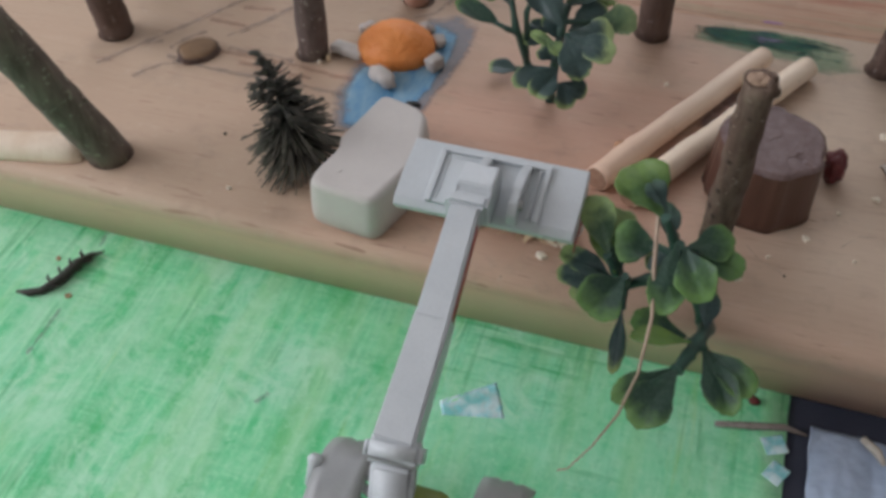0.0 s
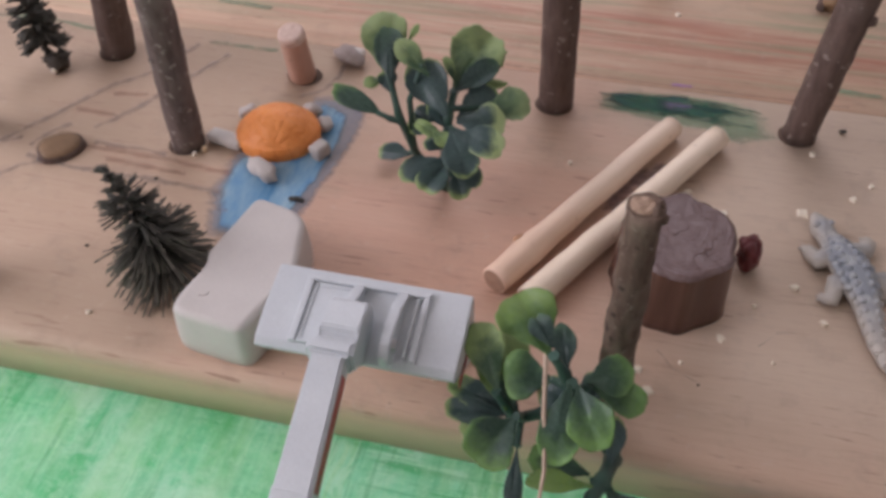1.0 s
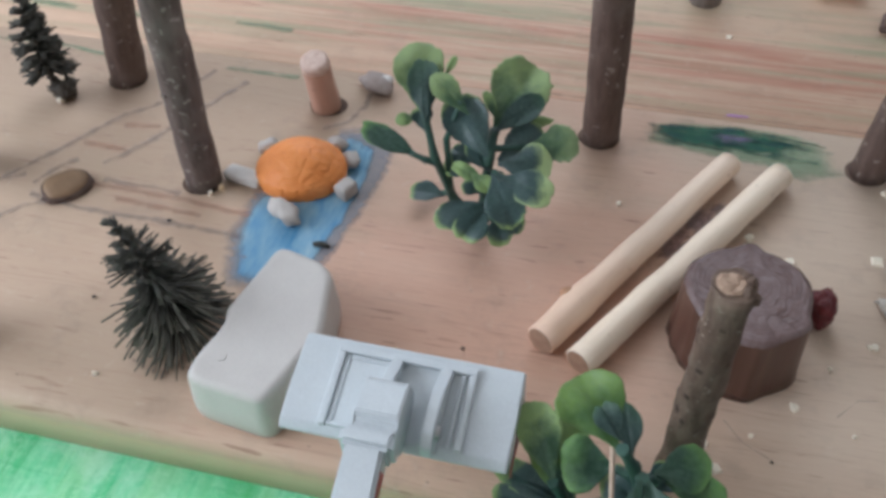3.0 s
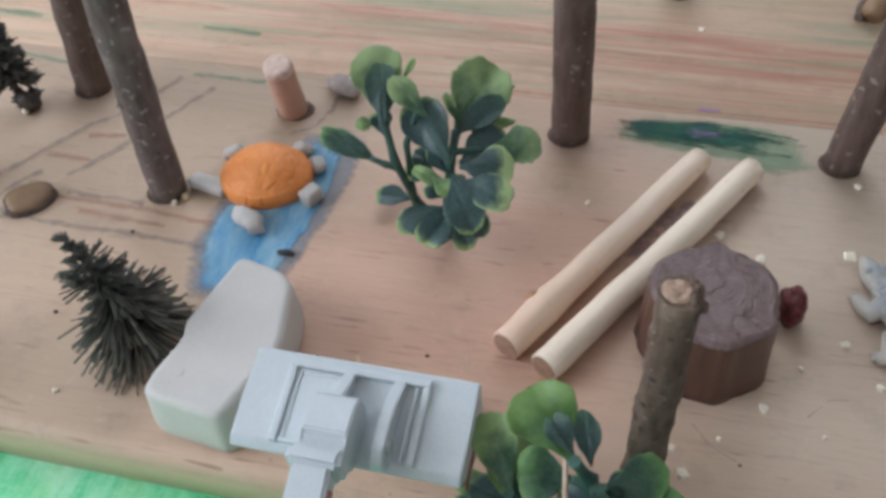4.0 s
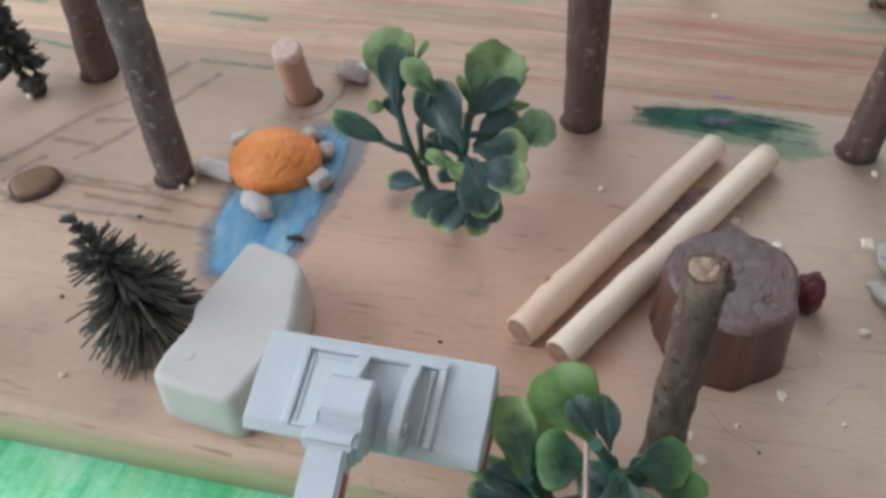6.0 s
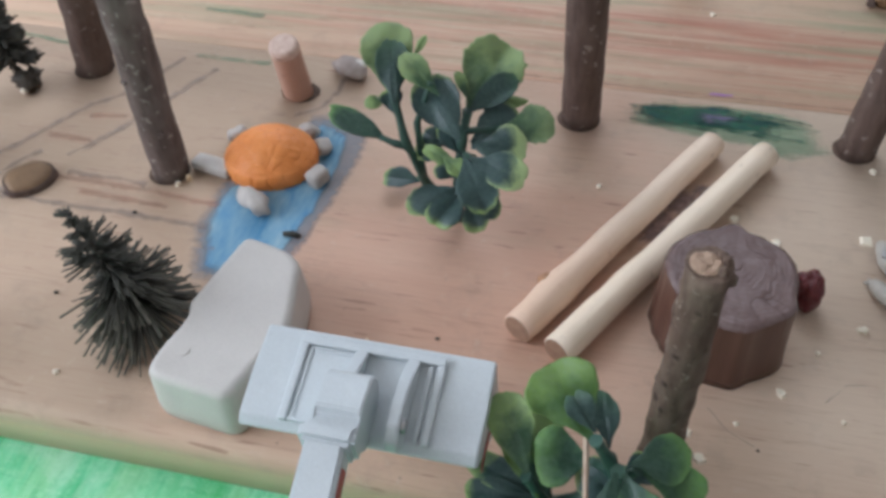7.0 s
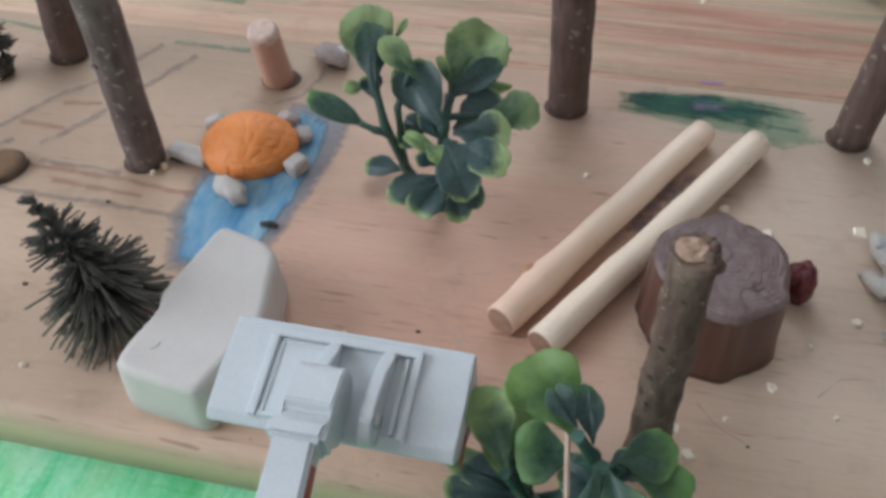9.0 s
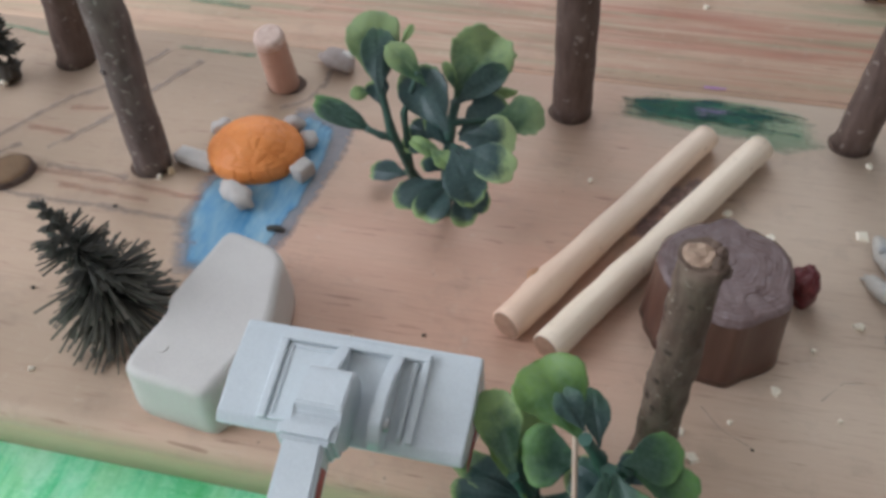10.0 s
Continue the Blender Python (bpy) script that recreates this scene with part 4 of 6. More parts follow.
def stump_radius(a, f):
    """The uneven rim of the stump, eased from bump to bump, a little wider at the foot."""
    d = math.degrees(math.atan2(math.sin(a), math.cos(a)))
    rim = [(STUMP_RIM[-1][0] - 360, STUMP_RIM[-1][1])] + STUMP_RIM + [(STUMP_RIM[0][0] + 360, STUMP_RIM[0][1])]
    for (d0, r0), (d1, r1) in zip(rim, rim[1:]):
        if d0 <= d <= d1:
            e = (d - d0) / (d1 - d0)
            r = r0 + (r1 - r0) * e * e * (3 - 2 * e)
            return r * (1.09 - 0.09 * f ** 0.7) * (1 + 0.012 * noise.noise(Vector((math.cos(a) * 6, math.sin(a) * 6, 2.0))))
    return 0.02


SEG, bm = 96, bmesh.new()
rings = []
for i in range(10):
    f = i / 9
    rings.append([bm.verts.new((stump_radius(a, f) * math.cos(a) * (1 + 0.012 * math.sin(a * 17 + f)), stump_radius(a, f) * math.sin(a) * (1 + 0.012 * math.sin(a * 13)), 0.0272 * f)) for a in [2 * math.pi * k / SEG for k in range(SEG)]])
for a, b in zip(rings, rings[1:]):
    for k in range(SEG):
        bm.faces.new((a[k], a[(k + 1) % SEG], b[(k + 1) % SEG], b[k]))
bm.faces.new(rings[0][::-1])
part("side", bm, M_stump_side, stump)
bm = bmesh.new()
groove_shade = bm.verts.layers.float.new("groove_shade")
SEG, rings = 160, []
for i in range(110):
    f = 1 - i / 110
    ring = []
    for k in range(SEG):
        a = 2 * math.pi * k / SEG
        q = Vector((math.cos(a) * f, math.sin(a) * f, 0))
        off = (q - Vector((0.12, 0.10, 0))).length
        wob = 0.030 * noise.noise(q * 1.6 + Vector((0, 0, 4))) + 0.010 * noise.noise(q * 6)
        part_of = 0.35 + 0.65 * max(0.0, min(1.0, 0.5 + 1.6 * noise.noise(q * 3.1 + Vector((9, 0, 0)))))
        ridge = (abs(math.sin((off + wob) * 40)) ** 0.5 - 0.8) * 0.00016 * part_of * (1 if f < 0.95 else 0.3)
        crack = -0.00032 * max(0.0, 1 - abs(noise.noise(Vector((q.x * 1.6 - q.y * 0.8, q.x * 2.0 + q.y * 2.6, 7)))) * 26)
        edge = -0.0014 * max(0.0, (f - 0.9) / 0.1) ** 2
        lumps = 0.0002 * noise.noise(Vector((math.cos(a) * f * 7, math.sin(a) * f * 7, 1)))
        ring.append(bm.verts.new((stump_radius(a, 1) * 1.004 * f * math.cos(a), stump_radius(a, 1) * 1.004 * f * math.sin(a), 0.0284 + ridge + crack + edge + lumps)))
        # mask for the painted groove shade: low in grooves and cracks, high on ridges
        ring[-1][groove_shade] = max(0.0, min(1.0, 0.60 + ridge * 2700 + crack * 1600))
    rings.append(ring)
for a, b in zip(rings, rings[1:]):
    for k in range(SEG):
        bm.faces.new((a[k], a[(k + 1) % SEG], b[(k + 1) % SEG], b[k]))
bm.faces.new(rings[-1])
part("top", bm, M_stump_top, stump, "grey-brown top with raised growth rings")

berry = thing("dried_berry", "dark red wrinkled dried berry beside the stump", "dried berry", at=(0.0757, 0.0950, 0))
bm = bmesh.new()
r = bmesh.ops.create_icosphere(bm, subdivisions=4, radius=1.0)
for v in bm.verts:
    dd = v.co.normalized()
    k = 1 + 0.30 * noise.noise(dd * 1.8 + Vector((3, 0, 0))) + 0.16 * abs(noise.noise(dd * 4.5)) + 0.05 * noise.noise(dd * 11)
    v.co = Vector((dd.x * 0.0046 * k, dd.y * 0.0058 * k, 0.0066 + dd.z * 0.0068 * k))
part("flesh", bm, M_berry, berry)
bm = bmesh.new()
tube(bm, [(-0.0035, -0.002, 0.0045), (-0.0062, -0.002, 0.0042), (-0.0072, -0.002, 0.0038)], [0.0012, 0.0014, 0.0009], 10, 0.15, 500)
part("stalk", bm, M_stem_white, berry, "pale stalk end")

# ---------------------------------------------------------------- the toy lizard: one mesh
bm = bmesh.new()
spine = [(0.1024, 0.1262), (0.1031, 0.1220), (0.1042, 0.1172), (0.1063, 0.1122), (0.1088, 0.1070), (0.1114, 0.1000), (0.1140, 0.0935), (0.1164, 0.0870), (0.1184, 0.0800), (0.1197, 0.0720), (0.1212, 0.0640), (0.1240, 0.0563), (0.1290, 0.0508), (0.1370, 0.0480)]
girth = [0.0019, 0.0035, 0.0047, 0.0041, 0.0053, 0.0065, 0.0067, 0.0060, 0.0049, 0.0042, 0.0035, 0.0028, 0.0020, 0.0009]
spine = [Vector((x, y, r * 0.98)) for (x, y), r in zip(spine, girth)]
fine_spine, fine_girth = [], []
for i in range(len(spine) - 1):
    for s in (0.0, 0.34, 0.67):
        fine_spine.append(spine[i].lerp(spine[i + 1], s))
        fine_girth.append(girth[i] + (girth[i + 1] - girth[i]) * s)
tube(bm, fine_spine + [spine[-1]], fine_girth + [girth[-1]], 20, 0.06, 420)
for hip, knee, foot, toe in (((0.1075, 0.1045, 0.0045), (0.1022, 0.0998, 0.0040), (0.0998, 0.1050, 0.0022), (0.0980, 0.1082, 0.0010)),
                             ((0.1120, 0.1060, 0.0045), (0.1195, 0.1085, 0.0042), (0.1215, 0.1140, 0.0022), (0.1212, 0.1175, 0.0010)),
                             ((0.1130, 0.0895, 0.0046), (0.1082, 0.0898, 0.0048), (0.1066, 0.0822, 0.0024), (0.1028, 0.0838, 0.0010)),
                             ((0.1175, 0.0895, 0.0046), (0.1240, 0.0950, 0.0048), (0.1262, 0.0880, 0.0024), (0.1305, 0.0870, 0.0010))):
    hip, knee, foot, toe = Vector(hip), Vector(knee), Vector(foot), Vector(toe)
    tube(bm, [hip, hip.lerp(knee, 0.6), knee, knee.lerp(foot, 0.55), foot, foot.lerp(toe, 0.6), toe], [0.0040, 0.0040, 0.0038, 0.0034, 0.0031, 0.0025, 0.0012], 14, 0.06, 300)
    dv = (toe - foot).to_2d().normalized()
    for s in (-0.7, 0.0, 0.7):
        o = Vector((dv.x * math.cos(s) - dv.y * math.sin(s), dv.x * math.sin(s) + dv.y * math.cos(s), 0))
        c = foot.lerp(toe, 0.5)
        tube(bm, [c, c + o * 0.0022 - Vector((0, 0, 0.0003)), c + o * 0.0036 - Vector((0, 0, 0.0008))], [0.0011, 0.0009, 0.0003], 8)
# eyes, two crests of scutes along the back and blunt knobs down the flanks
for s in (-1, 1):
    c = spine[2] + Vector((0.0026 * s, 0.0002 + 0.001 * s, 0.0035))
    tube(bm, [c - Vector((0, 0, 0.001)), c + Vector((0, 0, 0.0006)), c + Vector((0, 0, 0.0012))], [0.0014, 0.0013, 0.0005], 10)
for i in range(3, 12):
    p, q = spine[i], spine[i + 1]
    across = (q - p).cross(Vector((0, 0, 1))).normalized()
    for s in (0.0, 0.5):
        g = girth[i] + (girth[i + 1] - girth[i]) * s
        for a, size in ((-1.12, 0.38), (-0.50, 0.27), (0.50, 0.27), (1.12, 0.38)):
            n = across * math.sin(a) + Vector((0, 0, 1)) * math.cos(a)
            c = p.lerp(q, s) + n * g * 0.9
            tube(bm, [c, c + n * g * 0.20, c + n * g * 0.30], [g * size, g * size * 0.75, g * size * 0.3], 8)
for v in bm.verts:
    v.co.z = max(0.0, v.co.z * 0.80)
lz = part("toy_lizard", bm, M_lizard, None)
tagged(lz, "knobbly grey rubber toy lizard with a blue-grey back", "toy lizard")

# ---------------------------------------------------------------- plastic bushes


def leaf(parent, base, tip, width, facing, material=None, notch=0.10, cup=0.16, fringe=0.03):
    """One plastic leaf between base and tip, rounded at its end, with a midrib and slight cup."""
    B, T = Vector(base), Vector(tip)
    along = T - B
    L = along.length
    u = along.normalized()
    nrm = Vector(facing)
    nrm = (nrm - u * nrm.dot(u)).normalized()
    s = u.cross(nrm)
    bm = bmesh.new()
    lay = bm.verts.layers.float.new("rim")
    NA, shares, th = 56, (0.3, 0.55, 0.78, 0.93, 1.0), 0.0005
    wav = B.x * 900 + B.y * 500
    outline = []
    for k in range(NA):
        a = 2 * math.pi * k / NA
        f = (1 - math.cos(a)) / 2
        if f > 0.62:
            w = math.sqrt(max(0.0, 1 - ((f - 0.62) / 0.382) ** 2))
        else:
            e = f / 0.62
            w = 0.10 + 0.90 * (e * e * (3 - 2 * e)) ** 0.85
        p = Vector((f * L - 0.6 * L, math.copysign(w, math.sin(a)) * width * 0.56 if k % (NA // 2) else 0.0))
        lobe = 1 + 0.16 * noise.noise(Vector((math.cos(a) * 1.3, math.sin(a) * 1.3, wav))) + 0.07 * noise.noise(Vector((math.cos(a) * 4, math.sin(a) * 4, wav))) + fringe * noise.noise(Vector((math.cos(a) * 9, math.sin(a) * 9, wav)))
        lobe -= (notch + 0.03) * math.exp(-((a - math.pi - 0.5 * noise.noise(Vector((wav, 0, 0)))) / 0.22) ** 2)
        outline.append(p * (1 + (lobe - 1) * min(1.0, f * 2.5)))
    sides = []
    for face in (1, -1):
        def point(p, share):
            f, g = p.x / L + 0.6, 2 * p.y / width
            z = cup * width * g * g * 0.45 - 0.12 * L * (f - 0.35) ** 2 + face * th * (1 - 0.75 * share ** 3) - 0.00025 * (abs(g) < 0.1) * face
            z += 0.17 * width * noise.noise(Vector((f * 1.8, g * 1.2, wav)))
            v = bm.verts.new(B + u * (f * L) + s * p.y + nrm * z)
            v[lay] = max(0.0, min(1.0, 0.78 * max(0.0, f) ** 1.7 + 0.36 * share ** 6 * (0.3 + f)))
            return v
        mid_v = point(Vector((0, 0)), 0.0)
        rows = [[point(p * q, q) for p in outline] for q in shares]
        for k in range(NA):
            bm.faces.new((mid_v, rows[0][k], rows[0][(k + 1) % NA]))
        for a, b in zip(rows, rows[1:]):
            for k in range(NA):
                bm.faces.new((a[k], b[k], b[(k + 1) % NA], a[(k + 1) % NA]))
        sides.append(rows[-1])
    for k in range(NA):
        bm.faces.new((sides[0][k], sides[0][(k + 1) % NA], sides[1][(k + 1) % NA], sides[1][k]))
    return part("leaf", bm, material or M_leaf, parent)


def stems(parent, *runs):
    bm = bmesh.new()
    for pts, r in runs:
        P = [Vector(p) for p in pts]
        fine = []
        for a, b in zip(P, P[1:]):
            fine += [a.lerp(b, k / 4) for k in range(4)]
        fine.append(P[-1])
        tube(bm, fine, [r * 1.35 * (1 - 0.3 * i / len(fine)) * (1.25 if i % 4 == 0 else 1) for i in range(len(fine))], 10, 0.06, 500)
    return part("stem", bm, M_stem, parent)


bush = thing("plastic_bush", "plastic bush with dark blue-green leaves, lime at their tips", "artificial plant", "plastic bushes")
stems(bush, (((-0.0466, 0.1122, -0.0005), (-0.0470, 0.1105, 0.012), (-0.0450, 0.1085, 0.030), (-0.0445, 0.1100, 0.040), (-0.0441, 0.1193, 0.046)), 0.0016),
      (((-0.0466, 0.1120, 0.004), (-0.0571, 0.1075, 0.020), (-0.0636, 0.1072, 0.040), (-0.0684, 0.1137, 0.054)), 0.0013),
      (((-0.0630, 0.1070, 0.0370), (-0.0665, 0.1060, 0.0386), (-0.0720, 0.1064, 0.0405)), 0.0010), (((-0.0450, 0.1085, 0.030), (-0.0395, 0.1045, 0.038), (-0.0392, 0.0935, 0.049)), 0.0011),
      (((-0.0470, 0.1105, 0.012), (-0.0440, 0.1035, 0.0252)), 0.0011), (((-0.0468, 0.1112, 0.006), (-0.0430, 0.1080, 0.0125)), 0.0010),
      (((-0.0540, 0.1090, 0.016), (-0.0600, 0.1180, 0.010), (-0.0655, 0.1249, 0.005)), 0.0009), (((-0.0441, 0.1130, 0.042), (-0.0370, 0.1150, 0.042), (-0.0300, 0.1181, 0.0416)), 0.0010),
      (((-0.0580, 0.1072, 0.024), (-0.0600, 0.1110, 0.045), (-0.0560, 0.1170, 0.058)), 0.0009))
leaf(bush, (-0.0684, 0.1145, 0.0515), (-0.0766, 0.1362, 0.0669), 0.0164, (0.19, -0.52, 0.83), M_leaf_two, 0.0, fringe=0.05)
leaf(bush, (-0.0667, 0.1092, 0.0537), (-0.0719, 0.1279, 0.0664), 0.0108, (0.19, -0.52, 0.84), M_leaf_deep, 0.0, fringe=0.08)
leaf(bush, (-0.0526, 0.1136, 0.0555), (-0.0673, 0.1227, 0.0639), 0.0081, (0.16, -0.51, 0.84), M_leaf_two, 0.0)
leaf(bush, (-0.0438, 0.1045, 0.0448), (-0.0600, 0.1209, 0.0571), 0.0152, (0.15, -0.50, 0.86), None, 0.0)
leaf(bush, (-0.0447, 0.1207, 0.0442), (-0.0347, 0.1450, 0.0581), 0.0210, (0.11, -0.52, 0.84), M_leaf_two, 0.03, fringe=0.13)
leaf(bush, (-0.0441, 0.1157, 0.0474), (-0.0290, 0.1300, 0.0543), 0.0086, (0.11, -0.52, 0.85), M_leaf_deep, 0.0)
leaf(bush, (-0.0411, 0.1253, 0.0435), (-0.0256, 0.1299, 0.0445), 0.0042, (0.10, -0.51, 0.85), M_leaf_light, 0.0)
leaf(bush, (-0.0323, 0.1165, 0.0413), (-0.0149, 0.1215, 0.0427), 0.0128, (0.07, -0.49, 0.87), M_leaf_pale, 0.02, fringe=0.10)
leaf(bush, (-0.0414, 0.1100, 0.0395), (-0.0266, 0.1229, 0.0452), 0.0139, (0.09, -0.49, 0.87), None, 0.0)
leaf(bush, (-0.0408, 0.1075, 0.0402), (-0.0221, 0.1107, 0.0400), 0.0130, (0.09, -0.48, 0.87), M_leaf_edge, 0.02)
leaf(bush, (-0.0396, 0.0921, 0.0501), (-0.0295, 0.0773, 0.0414), 0.0116, (0.10, -0.46, 0.88), None, 0.0)
leaf(bush, (-0.0378, 0.0920, 0.0498), (-0.0189, 0.0881, 0.0464), 0.0112, (0.09, -0.46, 0.88), M_leaf_edge, 0.02)
leaf(bush, (-0.0422, 0.0998, 0.0370), (-0.0563, 0.1036, 0.0412), 0.0048, (0.14, -0.47, 0.87), M_leaf_light, 0.0)
leaf(bush, (-0.0488, 0.1011, 0.0406), (-0.0408, 0.0966, 0.0371), 0.0059, (0.13, -0.46, 0.88), M_leaf_light, 0.0)
leaf(bush, (-0.0428, 0.1024, 0.0251), (-0.0601, 0.0921, 0.0228), 0.0103, (0.14, -0.43, 0.89), None, 0.06)
leaf(bush, (-0.0427, 0.1000, 0.0263), (-0.0499, 0.0868, 0.0210), 0.0109, (0.13, -0.43, 0.89), None, 0.04)
leaf(bush, (-0.0423, 0.1093, 0.0135), (-0.0362, 0.0992, 0.0079), 0.0091, (0.10, -0.43, 0.90), None, 0.0)
leaf(bush, (-0.0417, 0.1081, 0.0143), (-0.0297, 0.1067, 0.0123), 0.0083, (0.09, -0.43, 0.90), None, 0.04)
leaf(bush, (-0.0690, 0.1062, 0.0392), (-0.0918, 0.1108, 0.0467), 0.0080, (0.22, -0.47, 0.86), M_leaf_green, 0.1)
leaf(bush, (-0.0649, 0.1239, 0.0046), (-0.0793, 0.1233, 0.0049), 0.0098, (0.03, -0.07, 1.00), None, 0.08)
leaf(bush, (-0.0730, 0.1203, 0.0454), (-0.0805, 0.1169, 0.0451), 0.0046, (0.19, -0.49, 0.85), M_leaf_light, 0.0)
leaf(bush, (-0.0678, 0.1121, 0.0464), (-0.0717, 0.1192, 0.0513), 0.0072, (0.18, -0.49, 0.85), None, 0.0)
leaf(bush, (-0.0641, 0.1257, 0.0604), (-0.0612, 0.1335, 0.0646), 0.0024, (0.18, -0.52, 0.84), M_leaf_light, 0.0)
leaf(bush, (-0.0494, 0.1100, 0.0326), (-0.0612, 0.1102, 0.0346), 0.0080, (0.14, -0.46, 0.88), None, 0.0)
leaf(bush, (-0.0508, 0.1115, 0.0352), (-0.0590, 0.1151, 0.0384), 0.0061, (0.14, -0.47, 0.87), None, 0.0)
leaf(bush, (-0.0436, 0.1065, 0.0367), (-0.0521, 0.1152, 0.0428), 0.0083, (0.13, -0.47, 0.87), None, 0.0)
leaf(bush, (-0.0446, 0.1040, 0.0290), (-0.0526, 0.1068, 0.0316), 0.0084, (0.13, -0.46, 0.88), None, 0.0)
leaf(bush, (-0.0438, 0.1219, 0.0469), (-0.0506, 0.1308, 0.0533), 0.0034, (0.12, -0.52, 0.85), M_leaf_light, 0.0)

front_bush = thing("plastic_bush", "drooping plastic bush with glossy green leaves, at the plank edge", "artificial plant", "plastic bushes")
stems(front_bush, (((0.0348, 0.0054, -0.0004), (0.0350, -0.0060, 0.010), (0.0325, -0.0175, 0.0165), (0.0300, -0.0240, 0.0165), (0.0270, -0.0310, 0.0160)), 0.0020),
      (((0.0335, -0.0010, 0.008), (0.0280, -0.0010, 0.022), (0.0200, -0.0030, 0.036), (0.0190, -0.0075, 0.0495)), 0.0016),
      (((0.0200, -0.0030, 0.036), (0.0165, -0.0050, 0.050), (0.0128, -0.0060, 0.0590)), 0.0014),
      (((0.0210, -0.0030, 0.033), (0.0120, -0.0040, 0.0260), (0.0040, -0.0040, 0.0200), (0.0005, -0.0035, 0.0205)), 0.0016),
      (((0.0030, -0.0040, 0.0205), (0.0005, -0.0065, 0.0300), (-0.0028, -0.0063, 0.0364)), 0.0013), (((0.0035, -0.0042, 0.0210), (0.0020, -0.0030, 0.0250), (0.0010, -0.0010, 0.0300)), 0.0013),
      (((0.0050, -0.0042, 0.0210), (0.0052, -0.0095, 0.0300), (0.0045, -0.0130, 0.0355)), 0.0011), (((0.0050, -0.0042, 0.0205), (0.0057, -0.0135, 0.0195)), 0.0010),
      (((0.0200, -0.0030, 0.036), (0.0160, -0.0010, 0.0385), (0.0125, -0.0003, 0.0392)), 0.0010), (((0.0200, -0.0030, 0.034), (0.0178, 0.0048, 0.0338)), 0.0011),
      (((0.0200, -0.0030, 0.036), (0.0240, -0.0024, 0.0430)), 0.0013), (((0.0325, -0.0175, 0.0165), (0.0290, -0.0180, 0.0155)), 0.0012), (((0.0325, -0.0175, 0.0165), (0.0345, -0.0202, 0.0164)), 0.0013))
leaf(front_bush, (0.0118, -0.0056, 0.0587), (-0.0010, 0.0084, 0.0668), 0.0160, (0.04, -0.47, 0.88), M_leaf_apple, 0.0)
leaf(front_bush, (0.0126, -0.0064, 0.0628), (0.0056, 0.0007, 0.0674), 0.0060, (0.03, -0.47, 0.88), M_leaf_deep, 0.25)
leaf(front_bush, (-0.0024, -0.0062, 0.0364), (-0.0124, 0.0117, 0.0458), 0.0112, (0.06, -0.45, 0.89), M_leaf_light, 0.0)
leaf(front_bush, (0.0015, -0.0010, 0.0300), (-0.0044, 0.0154, 0.0377), 0.0118, (0.05, -0.44, 0.90), M_leaf_light, 0.02)
leaf(front_bush, (0.0010, -0.0086, 0.0306), (-0.0097, 0.0054, 0.0376), 0.0066, (0.05, -0.43, 0.90), M_leaf_apple, 0.0)
leaf(front_bush, (0.0033, -0.0076, 0.0310), (-0.0031, 0.0029, 0.0370), 0.0056, (0.04, -0.43, 0.90), M_leaf_green, 0.0)
leaf(front_bush, (0.0125, -0.0003, 0.0392), (-0.0017, -0.0011, 0.0392), 0.0145, (0.03, -0.43, 0.90), M_leaf_mid, 0.0)
leaf(front_bush, (0.0170, 0.0067, 0.0348), (0.0128, 0.0195, 0.0415), 0.0066, (0.01, -0.45, 0.89), M_leaf_deep, 0.0)
leaf(front_bush, (0.0185, -0.0085, 0.0503), (0.0179, -0.0287, 0.0411), 0.0122, (-0.00, -0.41, 0.91), M_leaf_green, 0.0)
leaf(front_bush, (0.0205, -0.0084, 0.0508), (0.0292, -0.0236, 0.0440), 0.0118, (-0.01, -0.41, 0.91), M_leaf_green, 0.0)
leaf(front_bush, (0.0221, -0.0022, 0.0441), (0.0362, 0.0020, 0.0462), 0.0108, (-0.03, -0.44, 0.90), M_leaf_mid, 0.0)
leaf(front_bush, (0.0247, -0.0019, 0.0413), (0.0412, -0.0049, 0.0406), 0.0088, (-0.03, -0.43, 0.90), M_leaf_mid, 0.0)
leaf(front_bush, (0.0008, -0.0033, 0.0215), (-0.0192, 0.0020, 0.0253), 0.0084, (0.06, -0.41, 0.91), None, 0.0)
leaf(front_bush, (0.0010, -0.0042, 0.0212), (-0.0188, -0.0058, 0.0219), 0.0080, (0.06, -0.41, 0.91), None, 0.0)
leaf(front_bush, (0.0011, -0.0043, 0.0192), (-0.0129, -0.0106, 0.0174), 0.0061, (0.06, -0.40, 0.91), None, 0.0)
leaf(front_bush, (0.0045, -0.0130, 0.0355), (-0.0051, -0.0275, 0.0299), 0.0138, (0.05, -0.39, 0.92), M_leaf_green, 0.0)
leaf(front_bush, (0.0057, -0.0135, 0.0195), (0.0072, -0.0343, 0.0114), 0.0051, (0.03, -0.36, 0.93), None, 0.0)
leaf(front_bush, (0.0297, -0.0235, 0.0230), (0.0100, -0.0250, 0.0226), 0.0061, (-0.00, -0.23, 0.97), M_leaf_apple, 0.0)
leaf(front_bush, (0.0285, -0.0153, 0.0145), (0.0090, -0.0124, 0.0156), 0.0100, (-0.00, -0.38, 0.92), M_leaf_green, 0.0)
leaf(front_bush, (0.0273, -0.0305, 0.0164), (0.0166, -0.0511, 0.0092), 0.0137, (-0.01, -0.33, 0.94), M_leaf_green, 0.0)
leaf(front_bush, (0.0262, -0.0294, 0.0151), (0.0081, -0.0442, 0.0099), 0.0081, (-0.00, -0.33, 0.94), M_leaf_green, 0.0)
